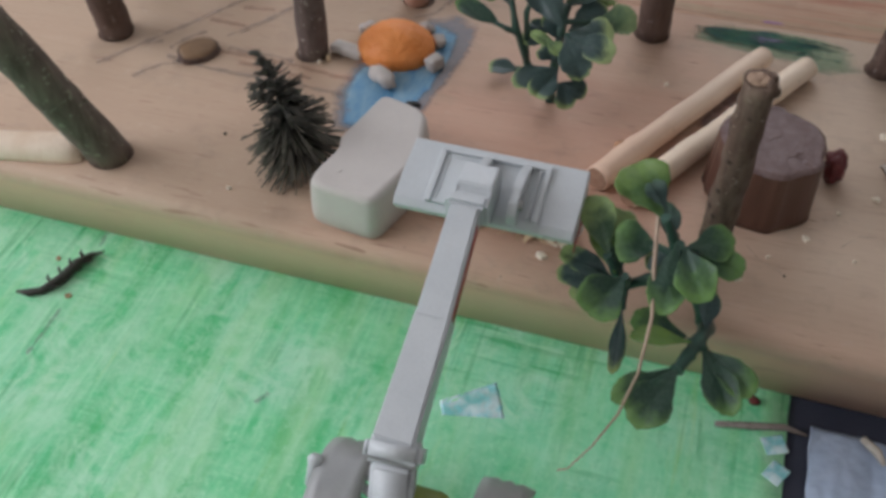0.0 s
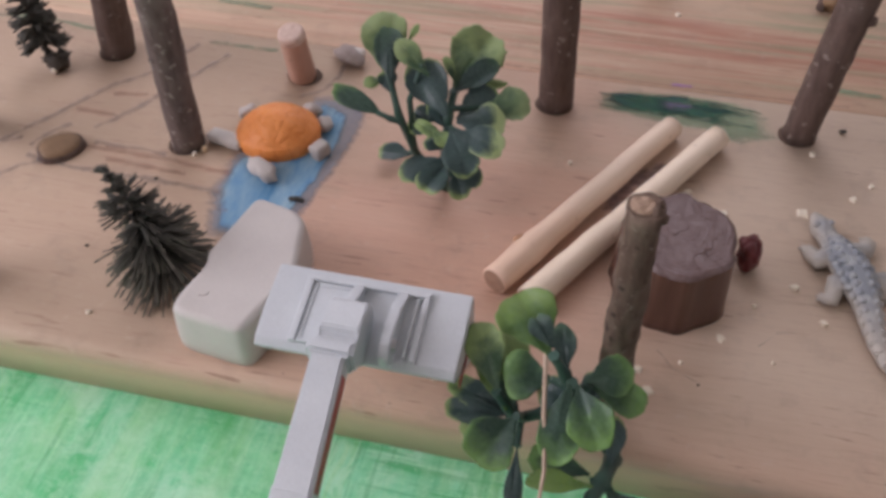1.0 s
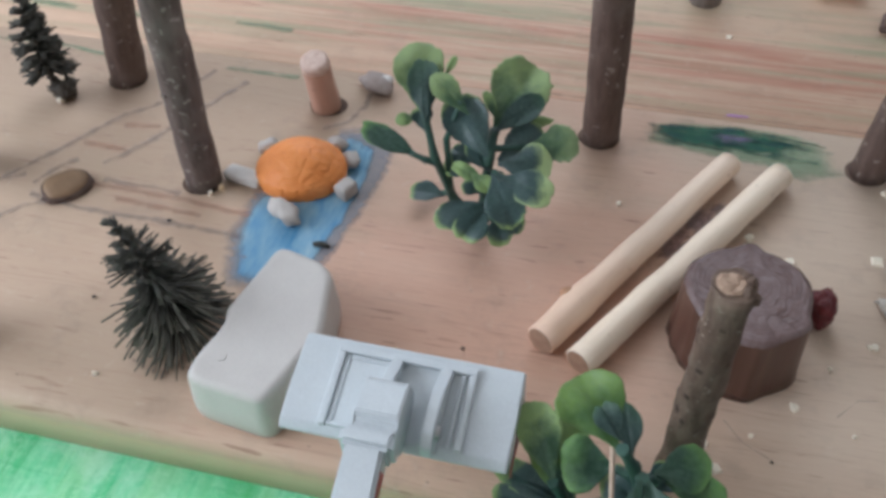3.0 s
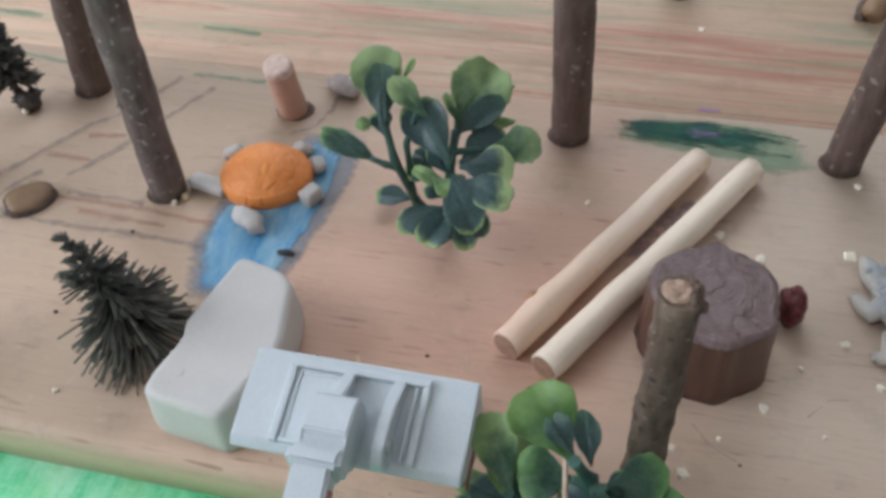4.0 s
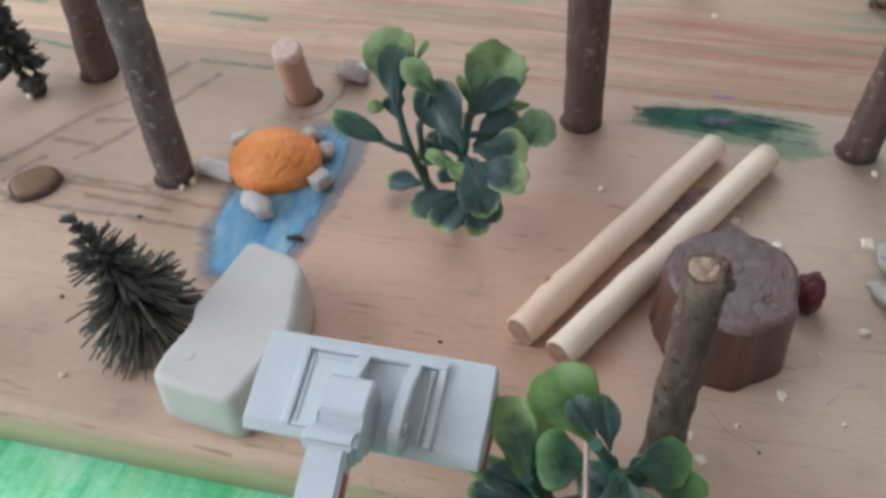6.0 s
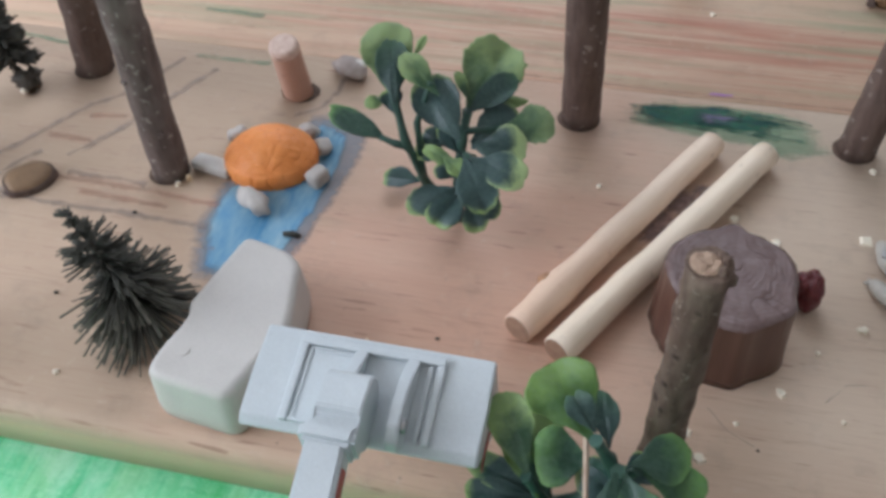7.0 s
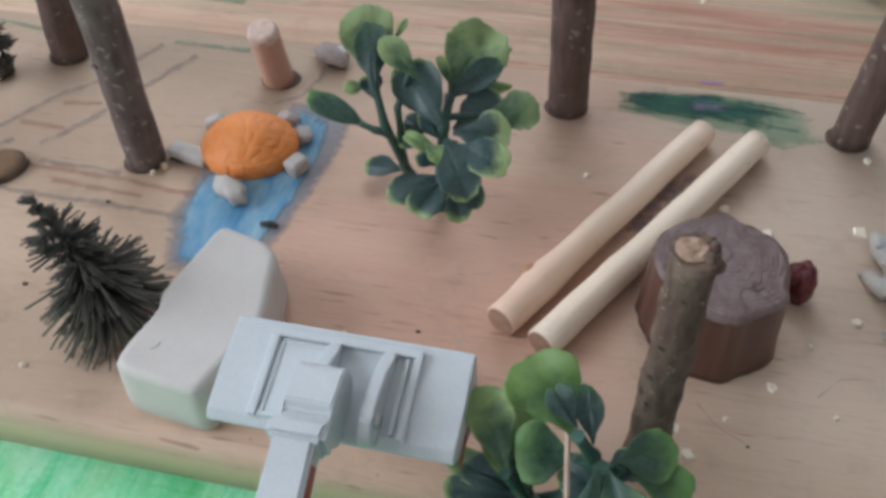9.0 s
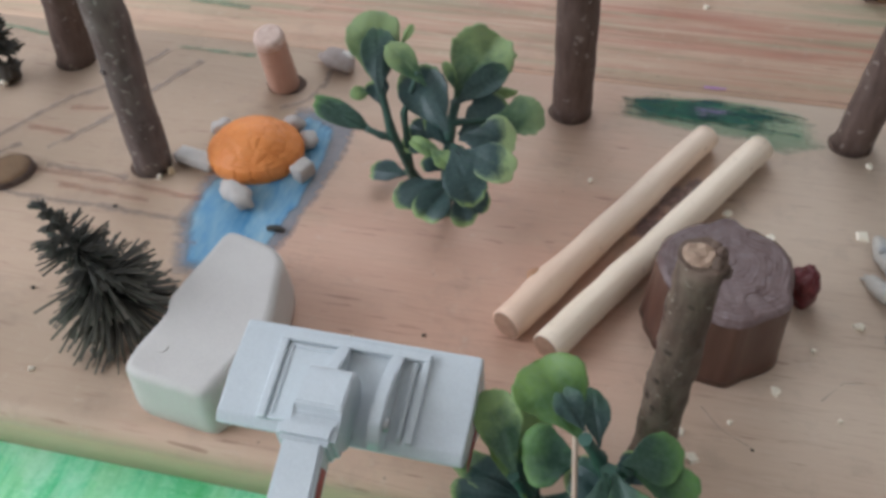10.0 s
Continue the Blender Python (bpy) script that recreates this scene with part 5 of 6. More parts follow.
leaf(front_bush, (0.0341, -0.0202, 0.0164), (0.0471, -0.0388, 0.0103), 0.0110, (-0.05, -0.35, 0.94), M_leaf_green, 0.0)
leaf(front_bush, (0.0352, -0.0199, 0.0164), (0.0528, -0.0316, 0.0130), 0.0096, (-0.05, -0.35, 0.93), M_leaf_green, 0.0)
leaf(front_bush, (0.0343, -0.0106, 0.0141), (0.0340, 0.0030, 0.0201), 0.0071, (-0.03, -0.40, 0.92), None, 0.0)
leaf(front_bush, (0.0216, -0.0028, 0.0356), (0.0281, 0.0035, 0.0387), 0.0079, (-0.01, -0.43, 0.90), None, 0.0)
leaf(front_bush, (0.0197, 0.0023, 0.0346), (0.0265, 0.0001, 0.0336), 0.0055, (-0.00, -0.43, 0.90), M_leaf_light, 0.0)
leaf(front_bush, (0.0215, -0.0062, 0.0348), (0.0096, -0.0017, 0.0370), 0.0101, (0.01, -0.42, 0.91), None, 0.0)

bm = bmesh.new()
P = [Vector(p) for p in ((0.0104, -0.0028, 0.0572), (0.0128, -0.0180, 0.0470), (0.0154, -0.0300, 0.0385), (0.0150, -0.0420, 0.0250), (0.0118, -0.0480, 0.0080), (0.0060, -0.0495, -0.0120), (-0.0010, -0.0490, -0.0330), (-0.0045, -0.0490, -0.0358))]
fine = [a.lerp(b, k / 4) for a, b in zip(P, P[1:]) for k in range(4)] + [P[-1]]
tube(bm, fine, [0.0007 - 0.00045 * i / len(fine) for i in range(len(fine))], 8, 0.1, 400)
tagged(part("dry_stalk", bm, M_straw, None), "thin dry straw stalk hanging over the plastic bush", "stalk")

# ---------------------------------------------------------------- bristle firs


def bristle_fir(label, at, height, spread, lean, seed, start=0.0, stub=False, stray=(), fan=2, body=0.92, taper=0.72, thick=0.00052, count=1020, bow=0.0):
    fir = thing("bristle_fir", label, "toy fir tree", "bristle fir trees", at=at)
    rng = random.Random(seed)
    top = Vector((lean[0], lean[1], height))
    tilt = top.normalized()
    sx = tilt.orthogonal().normalized()
    sy = tilt.cross(sx)
    # a sparse side of the skirt, away from the block
    gap = math.atan2(sy.dot(Vector((-1.0, 0.15, 0))), sx.dot(Vector((-1.0, 0.15, 0))))
    turn = 1 if sx.cross(sy).z > 0 else -1
    bm = bmesh.new()
    tube(bm, [p + Vector((bow * math.sin(math.pi * i / 9), 0, 0)) for i, p in enumerate(line((0, 0, -0.0004), top, 10, 0.02, seed))], [0.0013 - 0.0008 * i / 9 for i in range(10)], 10, 0.2, 600)
    if stub:
        pebble(bm, (0.0012, 0.0, 0.0042), (0.0056, 0.0048, 0.0046), 20, seed, 0.35)
        for k in range(26):
            a = rng.uniform(0, 6.283)
            o = Vector((math.cos(a), math.sin(a), rng.uniform(0.0, 1.4))).normalized()
            tube(bm, [Vector((0.0012, 0, 0.004)) + o * 0.003, Vector((0.0012, 0, 0.004)) + o * rng.uniform(0.006, 0.0085)], [0.0008, 0.0003], 5)
    part("trunk", bm, M_bristle_trunk, fir)
    if stub:
        bm = bmesh.new()
        pebble(bm, (0.0016, -0.0050, 0.0016), (0.0017, 0.0013, 0.0014), 0, 2.0, 0.3, 2)
        part("speck", bm, M_flakes[1], fir, "pale crumb stuck at the foot")
    bm = bmesh.new()
    lay = bm.verts.layers.float.new("rim")
    for i in range(count):
        tuft = i // 6
        skirt = tuft % 6 < fan
        a = tuft * 2.39996 + rng.uniform(-0.22, 0.22)
        if skirt:
            # long stiff bristles fanning out and down from the foot
            g = 0.34 * rng.random()
            reach = spread * (1.04 - 0.9 * g) * rng.uniform(0.80, 1.05) * (1 - 0.24 * max(0.0, math.cos(a - gap)) ** 3 + 0.16 * max(0.0, math.cos(a - gap - 1.45 * turn)) ** 4)
            droop = 0.66 - 1.1 * g + 0.24 * math.sin(tuft * 1.7) + rng.uniform(-0.10, 0.10)
        else:
            e = 0.26 if fan else 0.0
            # short tiers up the leader, each tier a ragged ruff
            g = e + (1 - e) * min(0.995, (tuft * 7 % 64 + rng.random() * 0.7) / 64)
            tier = 0.80 + 0.28 * math.sin(g * 46) + 0.22 * noise.noise(Vector((math.cos(a) * 2.2, math.sin(a) * 2.2, g * 9 + seed)))
            reach = spread * max(0.16, body * (1 - g) ** taper) * tier * rng.uniform(0.8, 1.1)
            droop = 0.25 - 0.75 * g + rng.uniform(-0.22, 0.22)
        f = min(0.998, start + (1 - start) * g)
        p = top * f + Vector((bow * math.sin(math.pi * f), 0, 0))
        o = (sx * math.cos(a) + sy * math.sin(a) - tilt * droop).normalized()
        side = o.orthogonal().normalized()
        w = (0.00058 if skirt else thick) * rng.uniform(0.75, 1.25)
        bend = Vector((rng.uniform(-1, 1), rng.uniform(-1, 1), rng.uniform(-1.0, 0.5))) * reach * 0.10
        last = None
        for s in range(4):
            c = p + o * reach * s / 3 + bend * (s / 3) ** 2
            c.z = max(c.z, 0.0004 + 0.001 * rng.random())
            ww = w * (1 - 0.35 * s / 3)
            up = o.cross(side)
            ring = []
            for q in range(3):
                v = bm.verts.new(c + (side * math.cos(q * 2.094) + up * math.sin(q * 2.094)) * ww)
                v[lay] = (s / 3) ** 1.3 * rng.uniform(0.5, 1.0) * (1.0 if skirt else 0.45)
                ring.append(v)
            if last:
                for q in range(3):
                    bm.faces.new((last[q], last[(q + 1) % 3], ring[(q + 1) % 3], ring[q]))
            last = ring
        bm.faces.new(last)
    for end in stray:
        tube(bm, [top * 0.35, top * 0.35 + (Vector(end) - top * 0.35) * 0.5 + Vector((0, 0, 0.0015)), Vector(end)], [0.0003, 0.0003, 0.00022], 5)
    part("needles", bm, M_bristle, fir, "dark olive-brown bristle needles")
    return fir


bristle_fir("small dark olive bottle-brush fir tree leaning beside the block", (-0.1375, 0.0425, 0), 0.0555, 0.0225, (-0.0108, -0.0030, 0), 3, 0.2, stray=((-0.0285, -0.0010, 0.0075), (-0.0245, -0.0060, 0.0060)))
bristle_fir("small dark grey bottle-brush fir tree on a stub", (-0.2510, 0.1540, 0), 0.0490, 0.0134, (-0.0080, 0.0090, 0), 8, 0.24, True, fan=0, body=0.86, taper=0.55, thick=0.0007, count=1300, bow=-0.0036)

# ---------------------------------------------------------------- the toy loader
loader = thing("toy_loader", "pale grey plastic toy loader with its bucket tipped forward", "toy loader")
X0, X1 = -0.0768, -0.0144
PROFILE = [(0.0165, 0.0510), (0.0020, 0.0488), (-0.0088, 0.0462), (-0.0108, 0.0438), (-0.0088, 0.0402), (0.0060, 0.0280), (0.0195, 0.0180)]
wallt = 0.0016
bm = bmesh.new()


def inward(pts, d):
    c = Vector((sum(p[0] for p in pts) / len(pts), sum(p[1] for p in pts) / len(pts)))
    out = []
    for i, p in enumerate(pts):
        a = Vector(pts[i - 1]) if i else Vector(p)
        b = Vector(pts[i + 1]) if i < len(pts) - 1 else Vector(p)
        t = (b - a).normalized()
        nn = Vector((-t.y, t.x))
        if nn.dot(c - Vector(p)) < 0:
            nn = -nn
        out.append(Vector(p) + nn * d)
    return out


outer = [Vector(p) for p in PROFILE]
inner = inward(PROFILE, wallt)
vo = [[bm.verts.new((x, *p)) for p in outer] for x in (X0, X1)]
vi = [[bm.verts.new((x, *p)) for p in inner] for x in (X0 + wallt, X1 - wallt)]
n = len(outer)
for k in range(n - 1):
    bm.faces.new((vo[0][k], vo[1][k], vo[1][k + 1], vo[0][k + 1]))
    bm.faces.new((vi[0][k + 1], vi[1][k + 1], vi[1][k], vi[0][k]))
for s in (0, 1):
    bm.faces.new(vo[s] if s else vo[s][::-1])
    bm.faces.new(vi[s][::-1] if s else vi[s])
bm.faces.new((vo[0][0], vi[0][0], vi[1][0], vo[1][0]))
bm.faces.new((vo[0][-1], vo[1][-1], vi[1][-1], vi[0][-1]))
bm.faces.new((vo[0][0], vo[0][-1], vi[0][-1], vi[0][0]))
bm.faces.new((vo[1][0], vi[1][0], vi[1][-1], vo[1][-1]))
bmesh.ops.bevel(bm, geom=list(bm.edges), offset=0.0006, segments=2, affect="EDGES", profile=0.5)
bucket = part("bucket", bm, M_plastic, loader, "pale grey plastic bucket, tipped over", smooth=False)


def on_back(x0, x1, y0, y1, h, bevel=0.0004):
    """A raised piece on the bucket's back, which now faces up."""
    bm = bmesh.new()
    box(bm, x0, x1, y0, y1, 0, h, bevel)
    slope = math.atan2(0.0510 - 0.0462, 0.0165 + 0.0088)
    bmesh.ops.transform(bm, verts=bm.verts, matrix=Matrix.Translation((0, 0, 0.0479)) @ Matrix.Rotation(slope, 4, "X"))
    return bm


bx0, bx1 = -0.0660, -0.0268
for x0, x1, y0, y1, h in ((bx0, bx1, 0.0122, 0.0143, 0.0019), (bx0, bx0 + 0.0022, -0.0092, 0.0122, 0.0019), (bx1 - 0.0020, bx1, -0.0092, 0.0122, 0.0019), (bx0 + 0.0030, bx0 + 0.0038, -0.0084, 0.0114, 0.0013), (bx1 - 0.0042, bx1 - 0.0030, -0.0084, 0.0118, 0.0016),
                          (bx0 + 0.0022, -0.0498, -0.0088, 0.0122, 0.0008), (bx0 + 0.0040, -0.0500, 0.0106, 0.0114, 0.0013), (bx0 + 0.0022, -0.0560, -0.0090, -0.0078, 0.0014)):
    part("rib", on_back(x0, x1, y0, y1, h), M_plastic, bucket, smooth=False)
bm = bmesh.new()
tube(bm, [(-0.0712, 0.0085, -0.0004), (-0.0712, 0.0085, 0.00022), (-0.0712, 0.0085, 0.00023), (-0.0712, 0.0085, 0.00004)], [0.0022, 0.0021, 0.0016, 0.0015], 24)
bmesh.ops.transform(bm, verts=bm.verts, matrix=Matrix.Translation((0, 0, 0.0479)) @ Matrix.Rotation(math.atan2(0.0048, 0.0253), 4, "X"))
part("mould_mark", bm, M_plastic, bucket, smooth=False)


def bracket(x):
    bm = bmesh.new()
    outline = [(0.0132, 0.0498), (0.0128, 0.0518), (0.0092, 0.0537), (0.0030, 0.0562), (-0.0040, 0.0568), (-0.0100, 0.0556), (-0.0130, 0.0520), (-0.0130, 0.0480), (-0.0095, 0.0445), (0.0000, 0.0478)]
    a = [bm.verts.new((x - 0.0016, *p)) for p in outline]
    b = [bm.verts.new((x + 0.0016, *p)) for p in outline]
    bm.faces.new(a)
    bm.faces.new(b[::-1])
    for k in range(len(a)):
        bm.faces.new((a[k], a[(k + 1) % len(a)], b[(k + 1) % len(a)], b[k]))
    bmesh.ops.bevel(bm, geom=list(bm.edges), offset=0.0004, segments=2, affect="EDGES")
    return part("bracket", bm, M_plastic, bucket, smooth=False)


bracket(-0.0490)
bracket(-0.0350)
bm = bmesh.new()
tube(bm, [(-0.0338, -0.0078, 0.0525), (-0.0326, -0.0078, 0.0525), (-0.0321, -0.0078, 0.0525)], [0.0019, 0.0019, 0.0013], 18)
part("screw", bm, M_steel, bucket, "steel screw head")
bm = bmesh.new()
box(bm, X1 + 0.0001, X1 + 0.0004, -0.0060, 0.0150, 0.0330, 0.0362, 0.0001, 1)
part("sticker", bm, M_red, bucket, "red and white striped sticker", smooth=False)


def beam(bm, a, b, w0, w1, h0, h1, bevel=0.0009):
    """A square bar from a to b, wider at one end, its top kept level across."""
    a, b = Vector(a), Vector(b)
    d = (b - a).normalized()
    s = d.cross(Vector((0, 0, 1))).normalized()
    u = s.cross(d)
    ends = []
    for p, w, h in ((a, w0, h0), (b, w1, h1)):
        ends.append([bm.verts.new(p + s * w / 2 * i + u * h / 2 * j) for i, j in ((-1, -1), (1, -1), (1, 1), (-1, 1))])
    faces = [bm.faces.new(ends[0][::-1]), bm.faces.new(ends[1])]
    for k in range(4):
        faces.append(bm.faces.new((ends[0][k], ends[0][(k + 1) % 4], ends[1][(k + 1) % 4], ends[1][k])))
    bmesh.ops.bevel(bm, geom=list({e for f in faces for e in f.edges}), offset=bevel, segments=2, affect="EDGES")


bm = bmesh.new()
profile = [(0.0022, 0.0545), (0.0008, 0.0590), (-0.0014, 0.0610), (-0.0108, 0.0612), (-0.0122, 0.0590), (-0.0160, 0.0588), (-0.0160, 0.0500), (-0.0130, 0.0455), (-0.0080, 0.0440), (-0.0020, 0.0460), (0.0014, 0.0500)]
sides = [[bm.verts.new((x, *p)) for p in profile] for x in (-0.0536, -0.0418)]
bm.faces.new(sides[0])
bm.faces.new(sides[1][::-1])
for k in range(len(profile)):
    bm.faces.new((sides[0][k - 1], sides[0][k], sides[1][k], sides[1][k - 1]))
bmesh.ops.bevel(bm, geom=list(bm.edges), offset=0.0005, segments=3, affect="EDGES")
arm = part("arm", bm, M_plastic, loader, "pale grey loader arm", smooth=False)
bm = bmesh.new()
beam(bm, (-0.0483, -0.0146, 0.0560), (-0.0483, -0.0198, 0.0556), 0.0140, 0.0140, 0.0108, 0.0108, 0.0013)
part("collar", bm, M_plastic, arm, smooth=False)
bm = bmesh.new()
beam(bm, (-0.0483, -0.0180, 0.0562), (-0.0476, -0.0560, 0.0440), 0.0098, 0.0110, 0.0085, 0.0095)
beam(bm, (-0.0477, -0.0530, 0.0446), (-0.0486, -0.0900, 0.0285), 0.0114, 0.0130, 0.0098, 0.0110)
part("boom", bm, M_plastic, arm, smooth=False)
bm = bmesh.new()
beam(bm, (-0.0432, -0.0230, 0.0546), (-0.0421, -0.0540, 0.0447), 0.0004, 0.0004, 0.0044, 0.0044, 0.0001)
part("sticker", bm, M_red, arm, "red striped sticker along the arm", smooth=False)

# the tractor behind it
TX, TY, DROP = -0.0423, -0.1458, -0.0155
bm = bmesh.new()
box(bm, TX - 0.0150, TX + 0.0150, TY - 0.0600, TY + 0.0560, DROP + 0.0040, DROP + 0.0200, 0.003)
part("chassis", bm, M_plastic_dark, loader)
bm = bmesh.new()
box(bm, TX - 0.0105, TX + 0.0125, TY - 0.0050, TY + 0.0535, DROP + 0.0180, DROP + 0.0305, 0.004, 3)
part("hood", bm, M_olive, loader, "olive green engine hood")
bm = bmesh.new()
beam(bm, (-0.0486, -0.0880, 0.0288), (-0.0480, -0.0945, 0.0250), 0.0172, 0.0172, 0.0130, 0.0130, 0.0016)
tower = part("tower", bm, M_plastic, loader, "grey loader mounting")
bm = bmesh.new()
beam(bm, (-0.0480, -0.0930, 0.0255), (-0.0462, -0.1080, 0.0000), 0.0128, 0.0128, 0.0110, 0.0110, 0.0014)
part("post", bm, M_plastic, tower)


def wheel(x, y, r, w, sx):
    bm = bmesh.new()
    prof = [(-0.5, 0.80), (-0.5, 0.95), (-0.38, 1.0), (0.38, 1.0), (0.5, 0.95), (0.5, 0.80)]
    tube(bm, [(x + f * w, y, -0.0362 + r) for f, _ in prof], [g * r for _, g in prof], 40)
    tyre = part("wheel", bm, M_rubber, loader, "grey ribbed toy wheel")
    for k in range(22):
        bm = bmesh.new()
        a = 2 * math.pi * k / 22
        box(bm, -w * 0.46, w * 0.46, -0.0016, 0.0016, r - 0.001, r + 0.0012, 0.0004)
        bmesh.ops.transform(bm, verts=bm.verts, matrix=Matrix.Translation((x, y, -0.0362 + r)) @ Matrix.Rotation(a, 4, "X") @ Matrix.Rotation(0.35, 4, "Z"))
        part("tread_lug", bm, M_rubber, tyre)
    bm = bmesh.new()
    tube(bm, [(x + sx * w * 0.40, y, -0.0362 + r), (x + sx * w * 0.54, y, -0.0362 + r)], [r * 0.55, r * 0.40], 24)
    part("rim", bm, M_olive, tyre, "olive green rim")


wheel(TX - 0.0255, TY + 0.0525, 0.0190, 0.0150, -1)
wheel(TX + 0.0255, TY + 0.0525, 0.0190, 0.0150, 1)
wheel(TX - 0.0340, TY - 0.0400, 0.0260, 0.0190, -1)
wheel(TX + 0.0340, TY - 0.0400, 0.0260, 0.0190, 1)
for x in (TX - 0.0255, TX + 0.0255):
    bm = bmesh.new()
    rows = []
    for k in range(15):
        a = math.pi * (0.10 + 0.80 * k / 14)
        rows.append([bm.verts.new((x + f * 0.0086, TY + 0.0525 + rr * math.cos(a), DROP - 0.0017 + rr * math.sin(a))) for f, rr in ((-1, 0.0206), (1, 0.0206), (1, 0.0218), (0.5, 0.0226), (0.25, 0.0220), (0, 0.0228), (-0.25, 0.0220), (-0.5, 0.0226), (-1, 0.0218))])
    for a, b in zip(rows, rows[1:]):
        for k in range(9):
            bm.faces.new((a[k], a[(k + 1) % 9], b[(k + 1) % 9], b[k]))
    bm.faces.new(rows[0][::-1])
    bm.faces.new(rows[-1])
    part("mudguard", bm, M_plastic_dark, loader, "mid-grey ribbed plastic mudguard")
    bm = bmesh.new()
    box(bm, min(x, TX), max(x, TX), TY + 0.0505, TY + 0.0545, DROP - 0.0040, DROP, 0.0006)
    part("axle", bm, M_plastic_dark, loader)
bm = bmesh.new()
tube(bm, [(TX - 0.0240, TY + 0.0525, DROP + 0.0150), (TX - 0.0310, TY + 0.0530, DROP + 0.0158), (TX - 0.0345, TY + 0.0530, DROP + 0.0160)], [0.0018, 0.0018, 0.0016], 10)
tube(bm, [(TX - 0.0350, TY + 0.0500, DROP + 0.0140), (TX - 0.0350, TY + 0.0540, DROP + 0.0185), (TX - 0.0348, TY + 0.0560, DROP + 0.0205), (TX - 0.0347, TY + 0.0570, DROP + 0.0215)], [0.0018, 0.0018, 0.0026, 0.0016], 12)
part("lever", bm, M_plastic, loader, "grey plastic lever with a knob")
for x in (TX - 0.0340, TX + 0.0340):
    bm = bmesh.new()
    box(bm, min(x, TX), max(x, TX), TY - 0.0420, TY - 0.0380, DROP + 0.0030, DROP + 0.0080, 0.0006)
    part("axle", bm, M_plastic_dark, loader)

# ---------------------------------------------------------------- shavings, chips, odds and ends


def flake_mesh(rng, L, W, curl):
    bm = bmesh.new()
    rows = []
    n = 7
    for i in range(n):
        f = i / (n - 1)
        w = W * (0.35 + 0.65 * math.sin(math.pi * min(0.97, 0.15 + 0.75 * f)) ** 0.7) * rng.uniform(0.8, 1.1)
        a = curl * (f - 0.5)
        c = Vector((L * math.sin(a) / curl if abs(curl) > 0.05 else L * (f - 0.5), rng.uniform(-0.1, 0.1) * W, L * (1 - math.cos(a)) / curl if abs(curl) > 0.05 else 0))
        rows.append([c + Vector((0, -w / 2, 0)), c + Vector((0, w / 2, 0.15 * w)), c + Vector((0, w / 2, 0.15 * w + 0.00022)), c + Vector((0, -w / 2, 0.00022))])
    rows = [[bm.verts.new(p) for p in r] for r in rows]
    for a, b in zip(rows, rows[1:]):
        for k in range(4):
            bm.faces.new((a[k], a[(k + 1) % 4], b[(k + 1) % 4], b[k]))
    bm.faces.new(rows[0][::-1])
    bm.faces.new(rows[-1])
    return bm


rng = random.Random(11)
pile = thing("shavings_pile", "heap of cream wood shavings, bark bits and violet petals", "wood shavings", at=(-0.0505, 0.0335, 0))
kinds = []
for L, W, curl, m in ((0.012, 0.0028, 1.0, 0), (0.016, 0.0018, 1.8, 1), (0.008, 0.0045, 0.5, 1), (0.010, 0.0040, 0.8, 0), (0.019, 0.0012, 2.2, 0), (0.009, 0.0032, 0.4, 2), (0.005, 0.0034, 0.9, 3), (0.013, 0.0024, 1.2, 2), (0.0065, 0.0055, 0.3, 1)):
    kinds.append(mesh_of("flake", flake_mesh(rng, L, W, curl), M_flakes[m], False))
for i in range(150):
    ob = new("flake", kinds[i % len(kinds)])
    ob.parent = pile
    f, g = rng.uniform(-1, 1), rng.gauss(0, 0.45)
    g = max(-1, min(1, g))
    h = 0.0055 * (1 - g * g) * (1 - 0.5 * f * f) * rng.random() ** 0.7
    ob.matrix_basis = pose(0.030 * f, 0.0062 * g - 0.002 * f, 0.0009 + h, rng.uniform(-28, 28), rng.uniform(-28, 28), rng.uniform(0, 360))


def chip(x, y, size, label, seed, m=1, h=0.0009, corner=5):
    r2 = random.Random(seed)
    bm = bmesh.new()
    angles = sorted(2 * math.pi * (k + r2.uniform(-0.25, 0.25)) / corner for k in range(corner))
    rad = [size * r2.uniform(0.7, 1.1) for _ in angles]
    a = [bm.verts.new((rad[k] * math.cos(t), rad[k] * math.sin(t), 0)) for k, t in enumerate(angles)]
    b = [bm.verts.new((0.8 * rad[k] * math.cos(t), 0.8 * rad[k] * math.sin(t), h * r2.uniform(0.6, 1.5))) for k, t in enumerate(angles)]
    bm.faces.new(a[::-1])
    bm.faces.new(b)
    for k in range(corner):
        bm.faces.new((a[k], a[(k + 1) % corner], b[(k + 1) % corner], b[k]))
    ob = part("wood_chip", bm, M_flakes[m], None, smooth=False)
    ob.matrix_basis = pose(x, y, 0.0, 0, 0, r2.uniform(0, 360))
    return tagged(ob, label, "wood chip", "loose chips on the plank")


chip(0.0985, 0.1280, 0.0034, "square cream wood chip beside the toy lizard", 1, 1, 0.0007, 4).rotation_euler.z += radians(45)
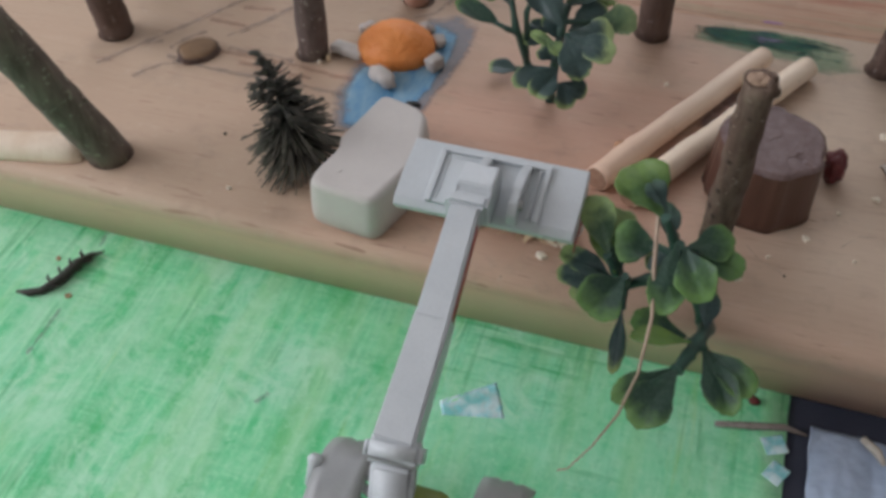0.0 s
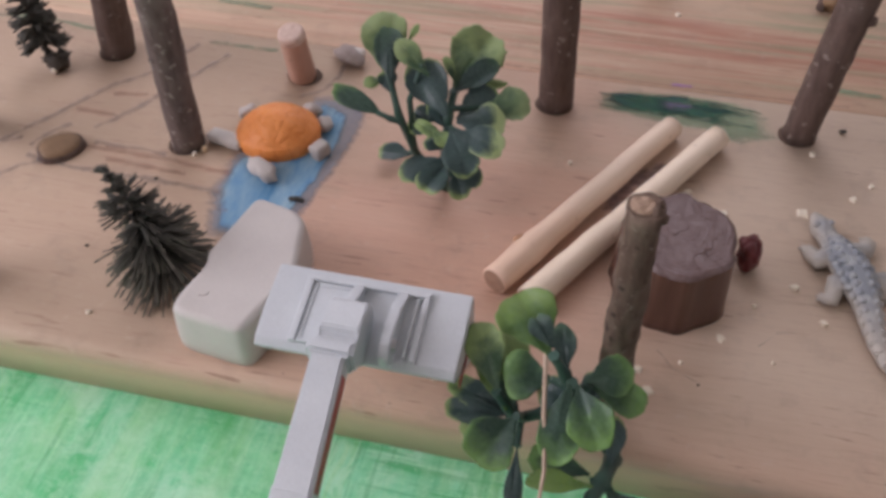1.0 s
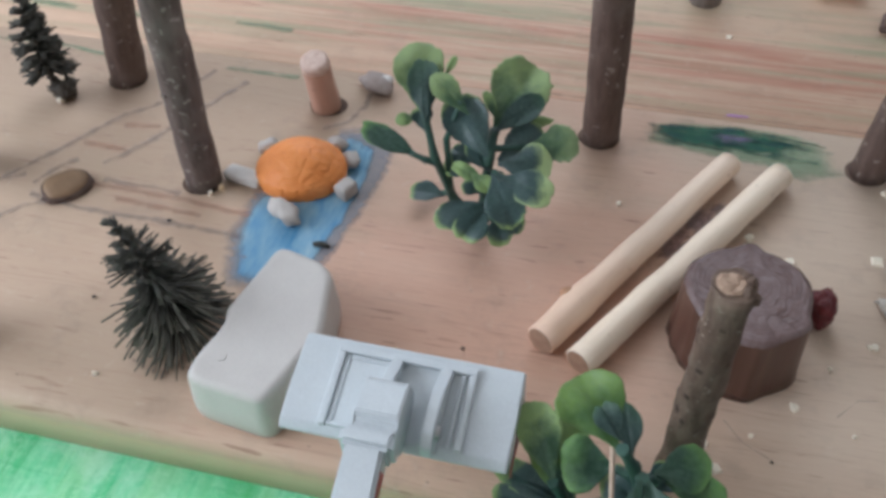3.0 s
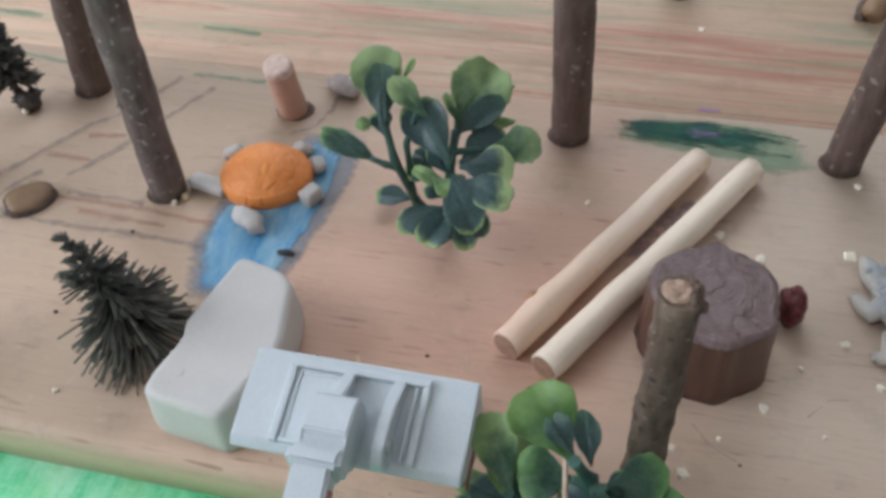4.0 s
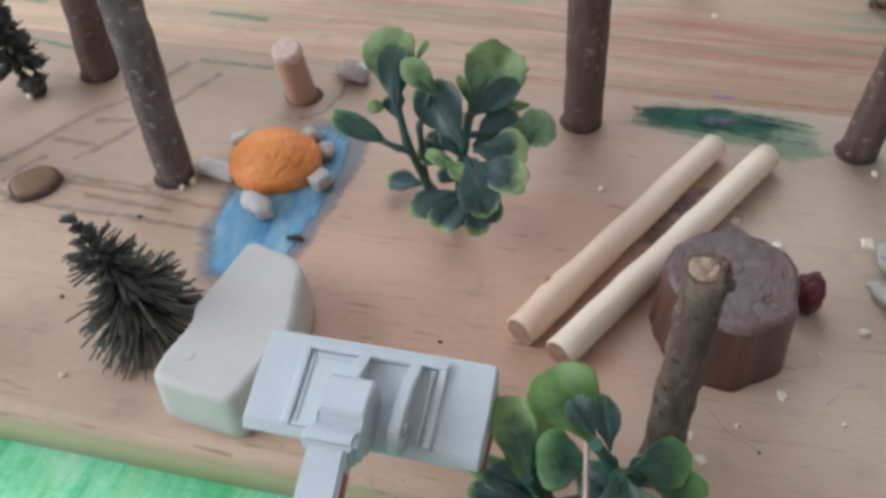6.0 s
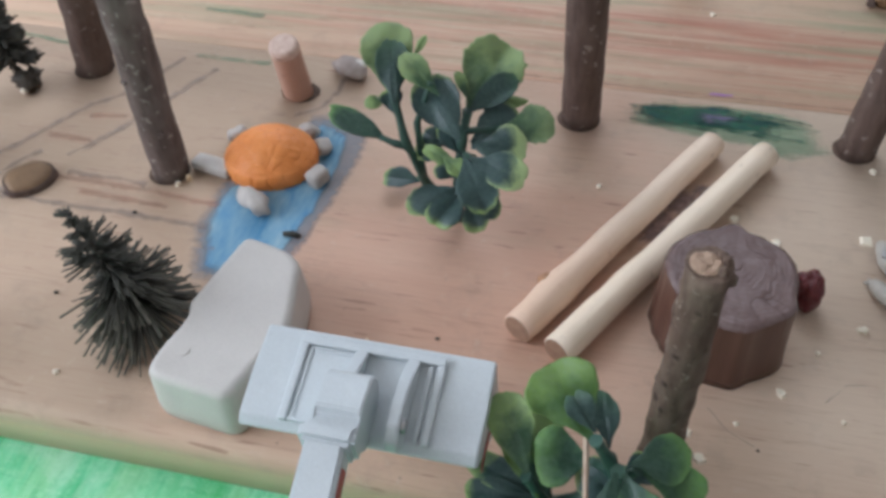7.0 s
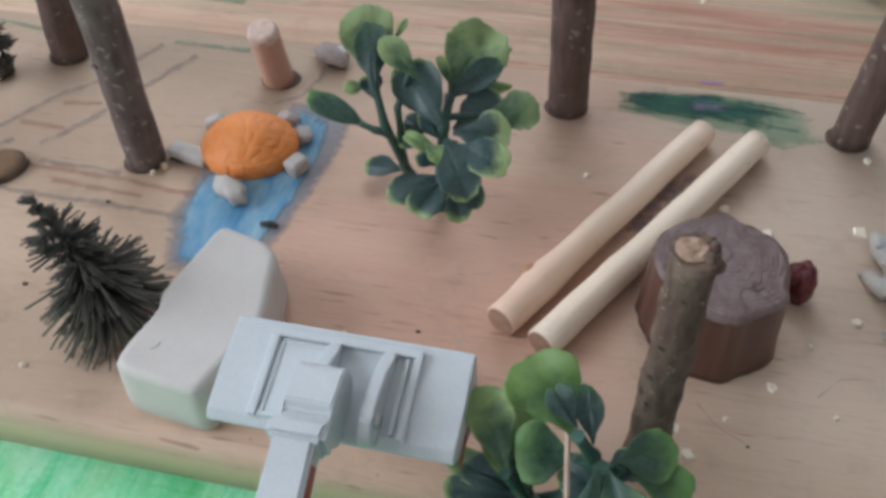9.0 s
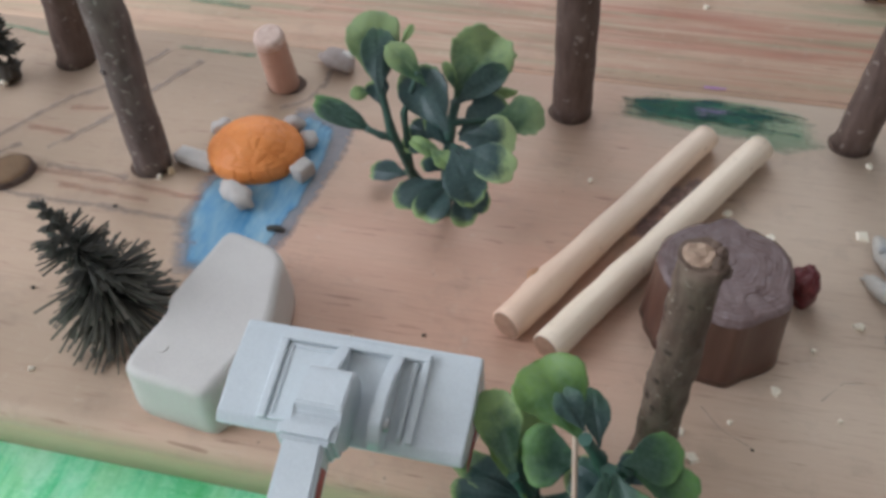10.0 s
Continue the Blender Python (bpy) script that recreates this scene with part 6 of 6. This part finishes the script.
for i, (x, y, s) in enumerate(((0.0940, 0.0870, 0.0022), (0.0680, 0.0570, 0.0022), (0.0520, 0.1300, 0.0022), (0.0670, 0.1210, 0.0022), (0.0440, 0.0290, 0.0026), (0.0020, 0.1380, 0.0011), (0.1040, 0.0720, 0.0017), (0.0400, 0.0370, 0.0022),
                               (0.0795, 0.0745, 0.0012), (0.1030, 0.1650, 0.0018), (0.0545, 0.0430, 0.0010), (0.1180, 0.1400, 0.0018), (0.1260, 0.1500, 0.0016), (-0.1620, 0.0180, 0.0013), (0.1080, 0.0890, 0.0010), (-0.0290, 0.0190, 0.0030), (0.0860, 0.0500, 0.0009), (0.0640, 0.0960, 0.0010))):
    chip(x, y, s, "small cream wood chip lying on the plank", 30 + i, 1)
chip(0.0400, 0.2600, 0.0015, "tiny white chip on the red-grained plank", 60, 1)

chip(-0.1555, 0.1120, 0.0017, "pale wood splinter at the foot of the grey stick", 71, 0, 0.0022)
chip(-0.1590, 0.1085, 0.0013, "pale wood splinter at the foot of the grey stick", 72, 1, 0.0014)
chip(-0.2380, -0.0120, 0.0016, "tiny brown chip on the green paper", 73, 2).location.z = -0.0366
chip(-0.2220, -0.0290, 0.0018, "small red-brown chip beside the dried sprig", 74, 2).location.z = -0.0366
bm = bmesh.new()
tube(bm, [(-0.1085, 0.0905, 0.0012), (-0.1050, 0.0910, 0.0014), (-0.1020, 0.0905, 0.0012)], [0.0008, 0.0013, 0.0008], 10, 0.3, 600)
tagged(part("dark_crumb", bm, M_sprig, None), "small black crumb on the painted river", "crumb")
for x, y, s in ((0.1035, 0.1760, 0.0014), (0.1160, 0.1830, 0.0014), (-0.1790, 0.0490, 0.0008), (0.0610, 0.0350, 0.0005), (-0.0420, 0.0560, 0.0007), (0.0700, 0.1080, 0.0006), (-0.1690, 0.0910, 0.0008)):
    bm = bmesh.new()
    pebble(bm, (0, 0, s * 0.55), (s, s * 0.8, s * 0.6), 0, x * 50, 0.4, 2)
    ob = part("dark_crumb", bm, M_sprig, None)
    ob.matrix_basis = pose(x, y, 0)
    tagged(ob, "tiny dark crumb on the plank", "crumb", "dark crumbs")

# things at the far side of the back plank
bm = bmesh.new()
tube(bm, [(0.0270, 0.2900, -0.0002), (0.0270, 0.2905, 0.0120), (0.0270, 0.2910, 0.0230)], [0.0078, 0.0076, 0.0074], 22, 0.06, 200)
tagged(part("wood_stub", bm, M_stub, None), "pale grey stub standing on the back plank", "stub")
bm = bmesh.new()
pebble(bm, (0, 0, 0.0050), (0.0098, 0.0046, 0.0052), -24, 2.0, 0.2)
ob = part("orange_pebble", bm, M_orange, None)
ob.matrix_basis = pose(0.0950, 0.3085, 0)
tagged(ob, "orange clay lump on the back plank", "clay lump", "orange clay lumps")
bm = bmesh.new()
pebble(bm, (0, 0, 0.0045), (0.0034, 0.0072, 0.0050), 14, 5.0, 0.2)
ob = part("orange_pebble", bm, M_orange, None)
ob.matrix_basis = pose(0.0835, 0.3090, 0)
tagged(ob, "orange clay lump on the back plank", "clay lump", "orange clay lumps")
plug2 = thing("wood_plug", "brown wood plug with dark bark on the back plank", "wood plug", at=(0.1180, 0.2850, 0), rz=70)
bm = bmesh.new()
tube(bm, [(-0.010, 0, 0.0040), (-0.008, 0, 0.0055), (0.008, 0, 0.0055), (0.010, 0, 0.004)], [0.0036, 0.0056, 0.0056, 0.0036], 18, 0.08, 200)
part("core", bm, M_ochre_plug, plug2)
bm = bmesh.new()
tube(bm, [(-0.010, 0.0055, 0.0022), (0.0, 0.0065, 0.0026), (0.010, 0.0055, 0.0022)], [0.0018, 0.0024, 0.0018], 12, 0.2, 300)
part("bark", bm, M_bark_brown, plug2)

# things on the paper and cloth
bm = bmesh.new()
tube(bm, [(-0.2445, -0.0338, -0.0360), (-0.2385, -0.0335, -0.0354), (-0.2335, -0.0310, -0.0350), (-0.2292, -0.0230, -0.0346), (-0.2268, -0.0130, -0.0343), (-0.2235, -0.0060, -0.0348)], [0.0007, 0.0016, 0.0017, 0.0022, 0.0026, 0.0014], 12, 0.5, 420)
for k in range(9):
    c = Vector((-0.2320, -0.0290, -0.0348)).lerp(Vector((-0.2240, -0.0070, -0.0345)), k / 8)
    tube(bm, [c, c + Vector((0.0036 * (-1) ** k, 0.0016, 0.0006)), c + Vector((0.0046 * (-1) ** k, 0.0034, 0.0004))], [0.0009, 0.0007, 0.0003], 6)
tagged(part("dried_sprig", bm, M_sprig, None), "dark dried plant sprig lying on the green paper", "sprig")
part("crayon_stroke", stroke(((-0.2255, 0.0080), (-0.2245, 0.0000)), 0.0020, -0.03625, seed=60), M_pencil, paper, "dark crayon stroke")
part("crayon_stroke", stroke(((-0.2215, -0.0360), (-0.2212, -0.0500), (-0.2210, -0.0610)), 0.0016, -0.03625, seed=61), M_pencil, paper, "dark crayon stroke")
part("crayon_stroke", stroke(((-0.1225, -0.0545), (-0.1190, -0.0490)), 0.0020, -0.03625, seed=62), M_pencil, paper, "dark crayon stroke")


def tape(x, y, w, h, rz, label, flare=0.0):
    bm = bmesh.new()
    bmesh.ops.create_grid(bm, x_segments=16, y_segments=12, size=0.5)
    for v in bm.verts:
        v.co = Vector((v.co.x * w * (1 + 0.05 * noise.noise(v.co * 5)), v.co.y * h * (1 + flare * v.co.x), 0.00012 + 0.0003 * abs(noise.noise(Vector((v.co.x * 4, v.co.y * 4, x * 90))))))
    ob = part("tape_piece", bm, M_tape, None)
    ob.matrix_basis = pose(x, y, -0.0365, 0, 0, rz)
    md = ob.modifiers.new("thick", "SOLIDIFY")
    md.thickness = 0.0001
    return tagged(ob, label, "tape", "tape pieces on the paper")


tape(-0.0425, -0.0310, 0.0235, 0.0115, 25, "glossy clear tape piece stuck on the green paper", 0.9)
tape(0.0700, -0.0155, 0.0085, 0.0075, 24, "glossy clear tape at the paper's edge")
tape(0.0712, -0.0270, 0.0070, 0.0085, -30, "glossy clear tape at the paper's edge")
bm = bmesh.new()
tube(bm, [(0.0480, -0.0130, -0.0356), (0.0610, -0.0105, -0.0352), (0.0730, -0.0072, -0.0354), (0.0810, -0.0080, -0.0362)], [0.0010, 0.0014, 0.0013, 0.0006], 10, 0.3, 300)
tagged(part("dried_sprig", bm, M_stub, None), "grey dried twig piece on the paper's edge", "sprig")
bm = bmesh.new()
bmesh.ops.create_grid(bm, x_segments=46, y_segments=46, size=0.5)
for v in bm.verts:
    p = Vector((0.0960 + v.co.x * 0.029, -0.0530 + v.co.y * 0.098, 0))
    fold = 0.0035 * abs(noise.noise(Vector((p.x * 45, p.y * 18, 2)))) + 0.0012 * abs(noise.noise(p * 160))
    p.x += 0.002 * noise.noise(Vector((p.y * 70, 0, 1)))
    p.z = -0.0362 + fold
    v.co = p
bag = part("plastic_sheet", bm, M_bag, None)
md = bag.modifiers.new("thick", "SOLIDIFY")
md.thickness, md.offset = 0.0003, -1
tagged(bag, "crumpled grey-blue plastic sheet lying on the cloth", "plastic sheet")
bm = bmesh.new()
tube(bm, [(0.0995, -0.0065, -0.0318), (0.1045, -0.0110, -0.0312), (0.1070, -0.0155, -0.0318)], [0.0012, 0.0016, 0.0009], 10, 0.2, 300)
tagged(part("dry_stalk", bm, M_stem_white, None), "pale dry stalk lying on the plastic sheet", "stalk")
bm = bmesh.new()
pebble(bm, (0, 0, 0.0014), (0.0022, 0.0018, 0.0016), 0, 3.0, 0.3, 2)
ob = part("berry_crumb", bm, M_berry, None)
ob.matrix_basis = pose(0.0610, 0.0010, -0.0365)
tagged(ob, "tiny dark red berry crumb on the green paper", "crumb")
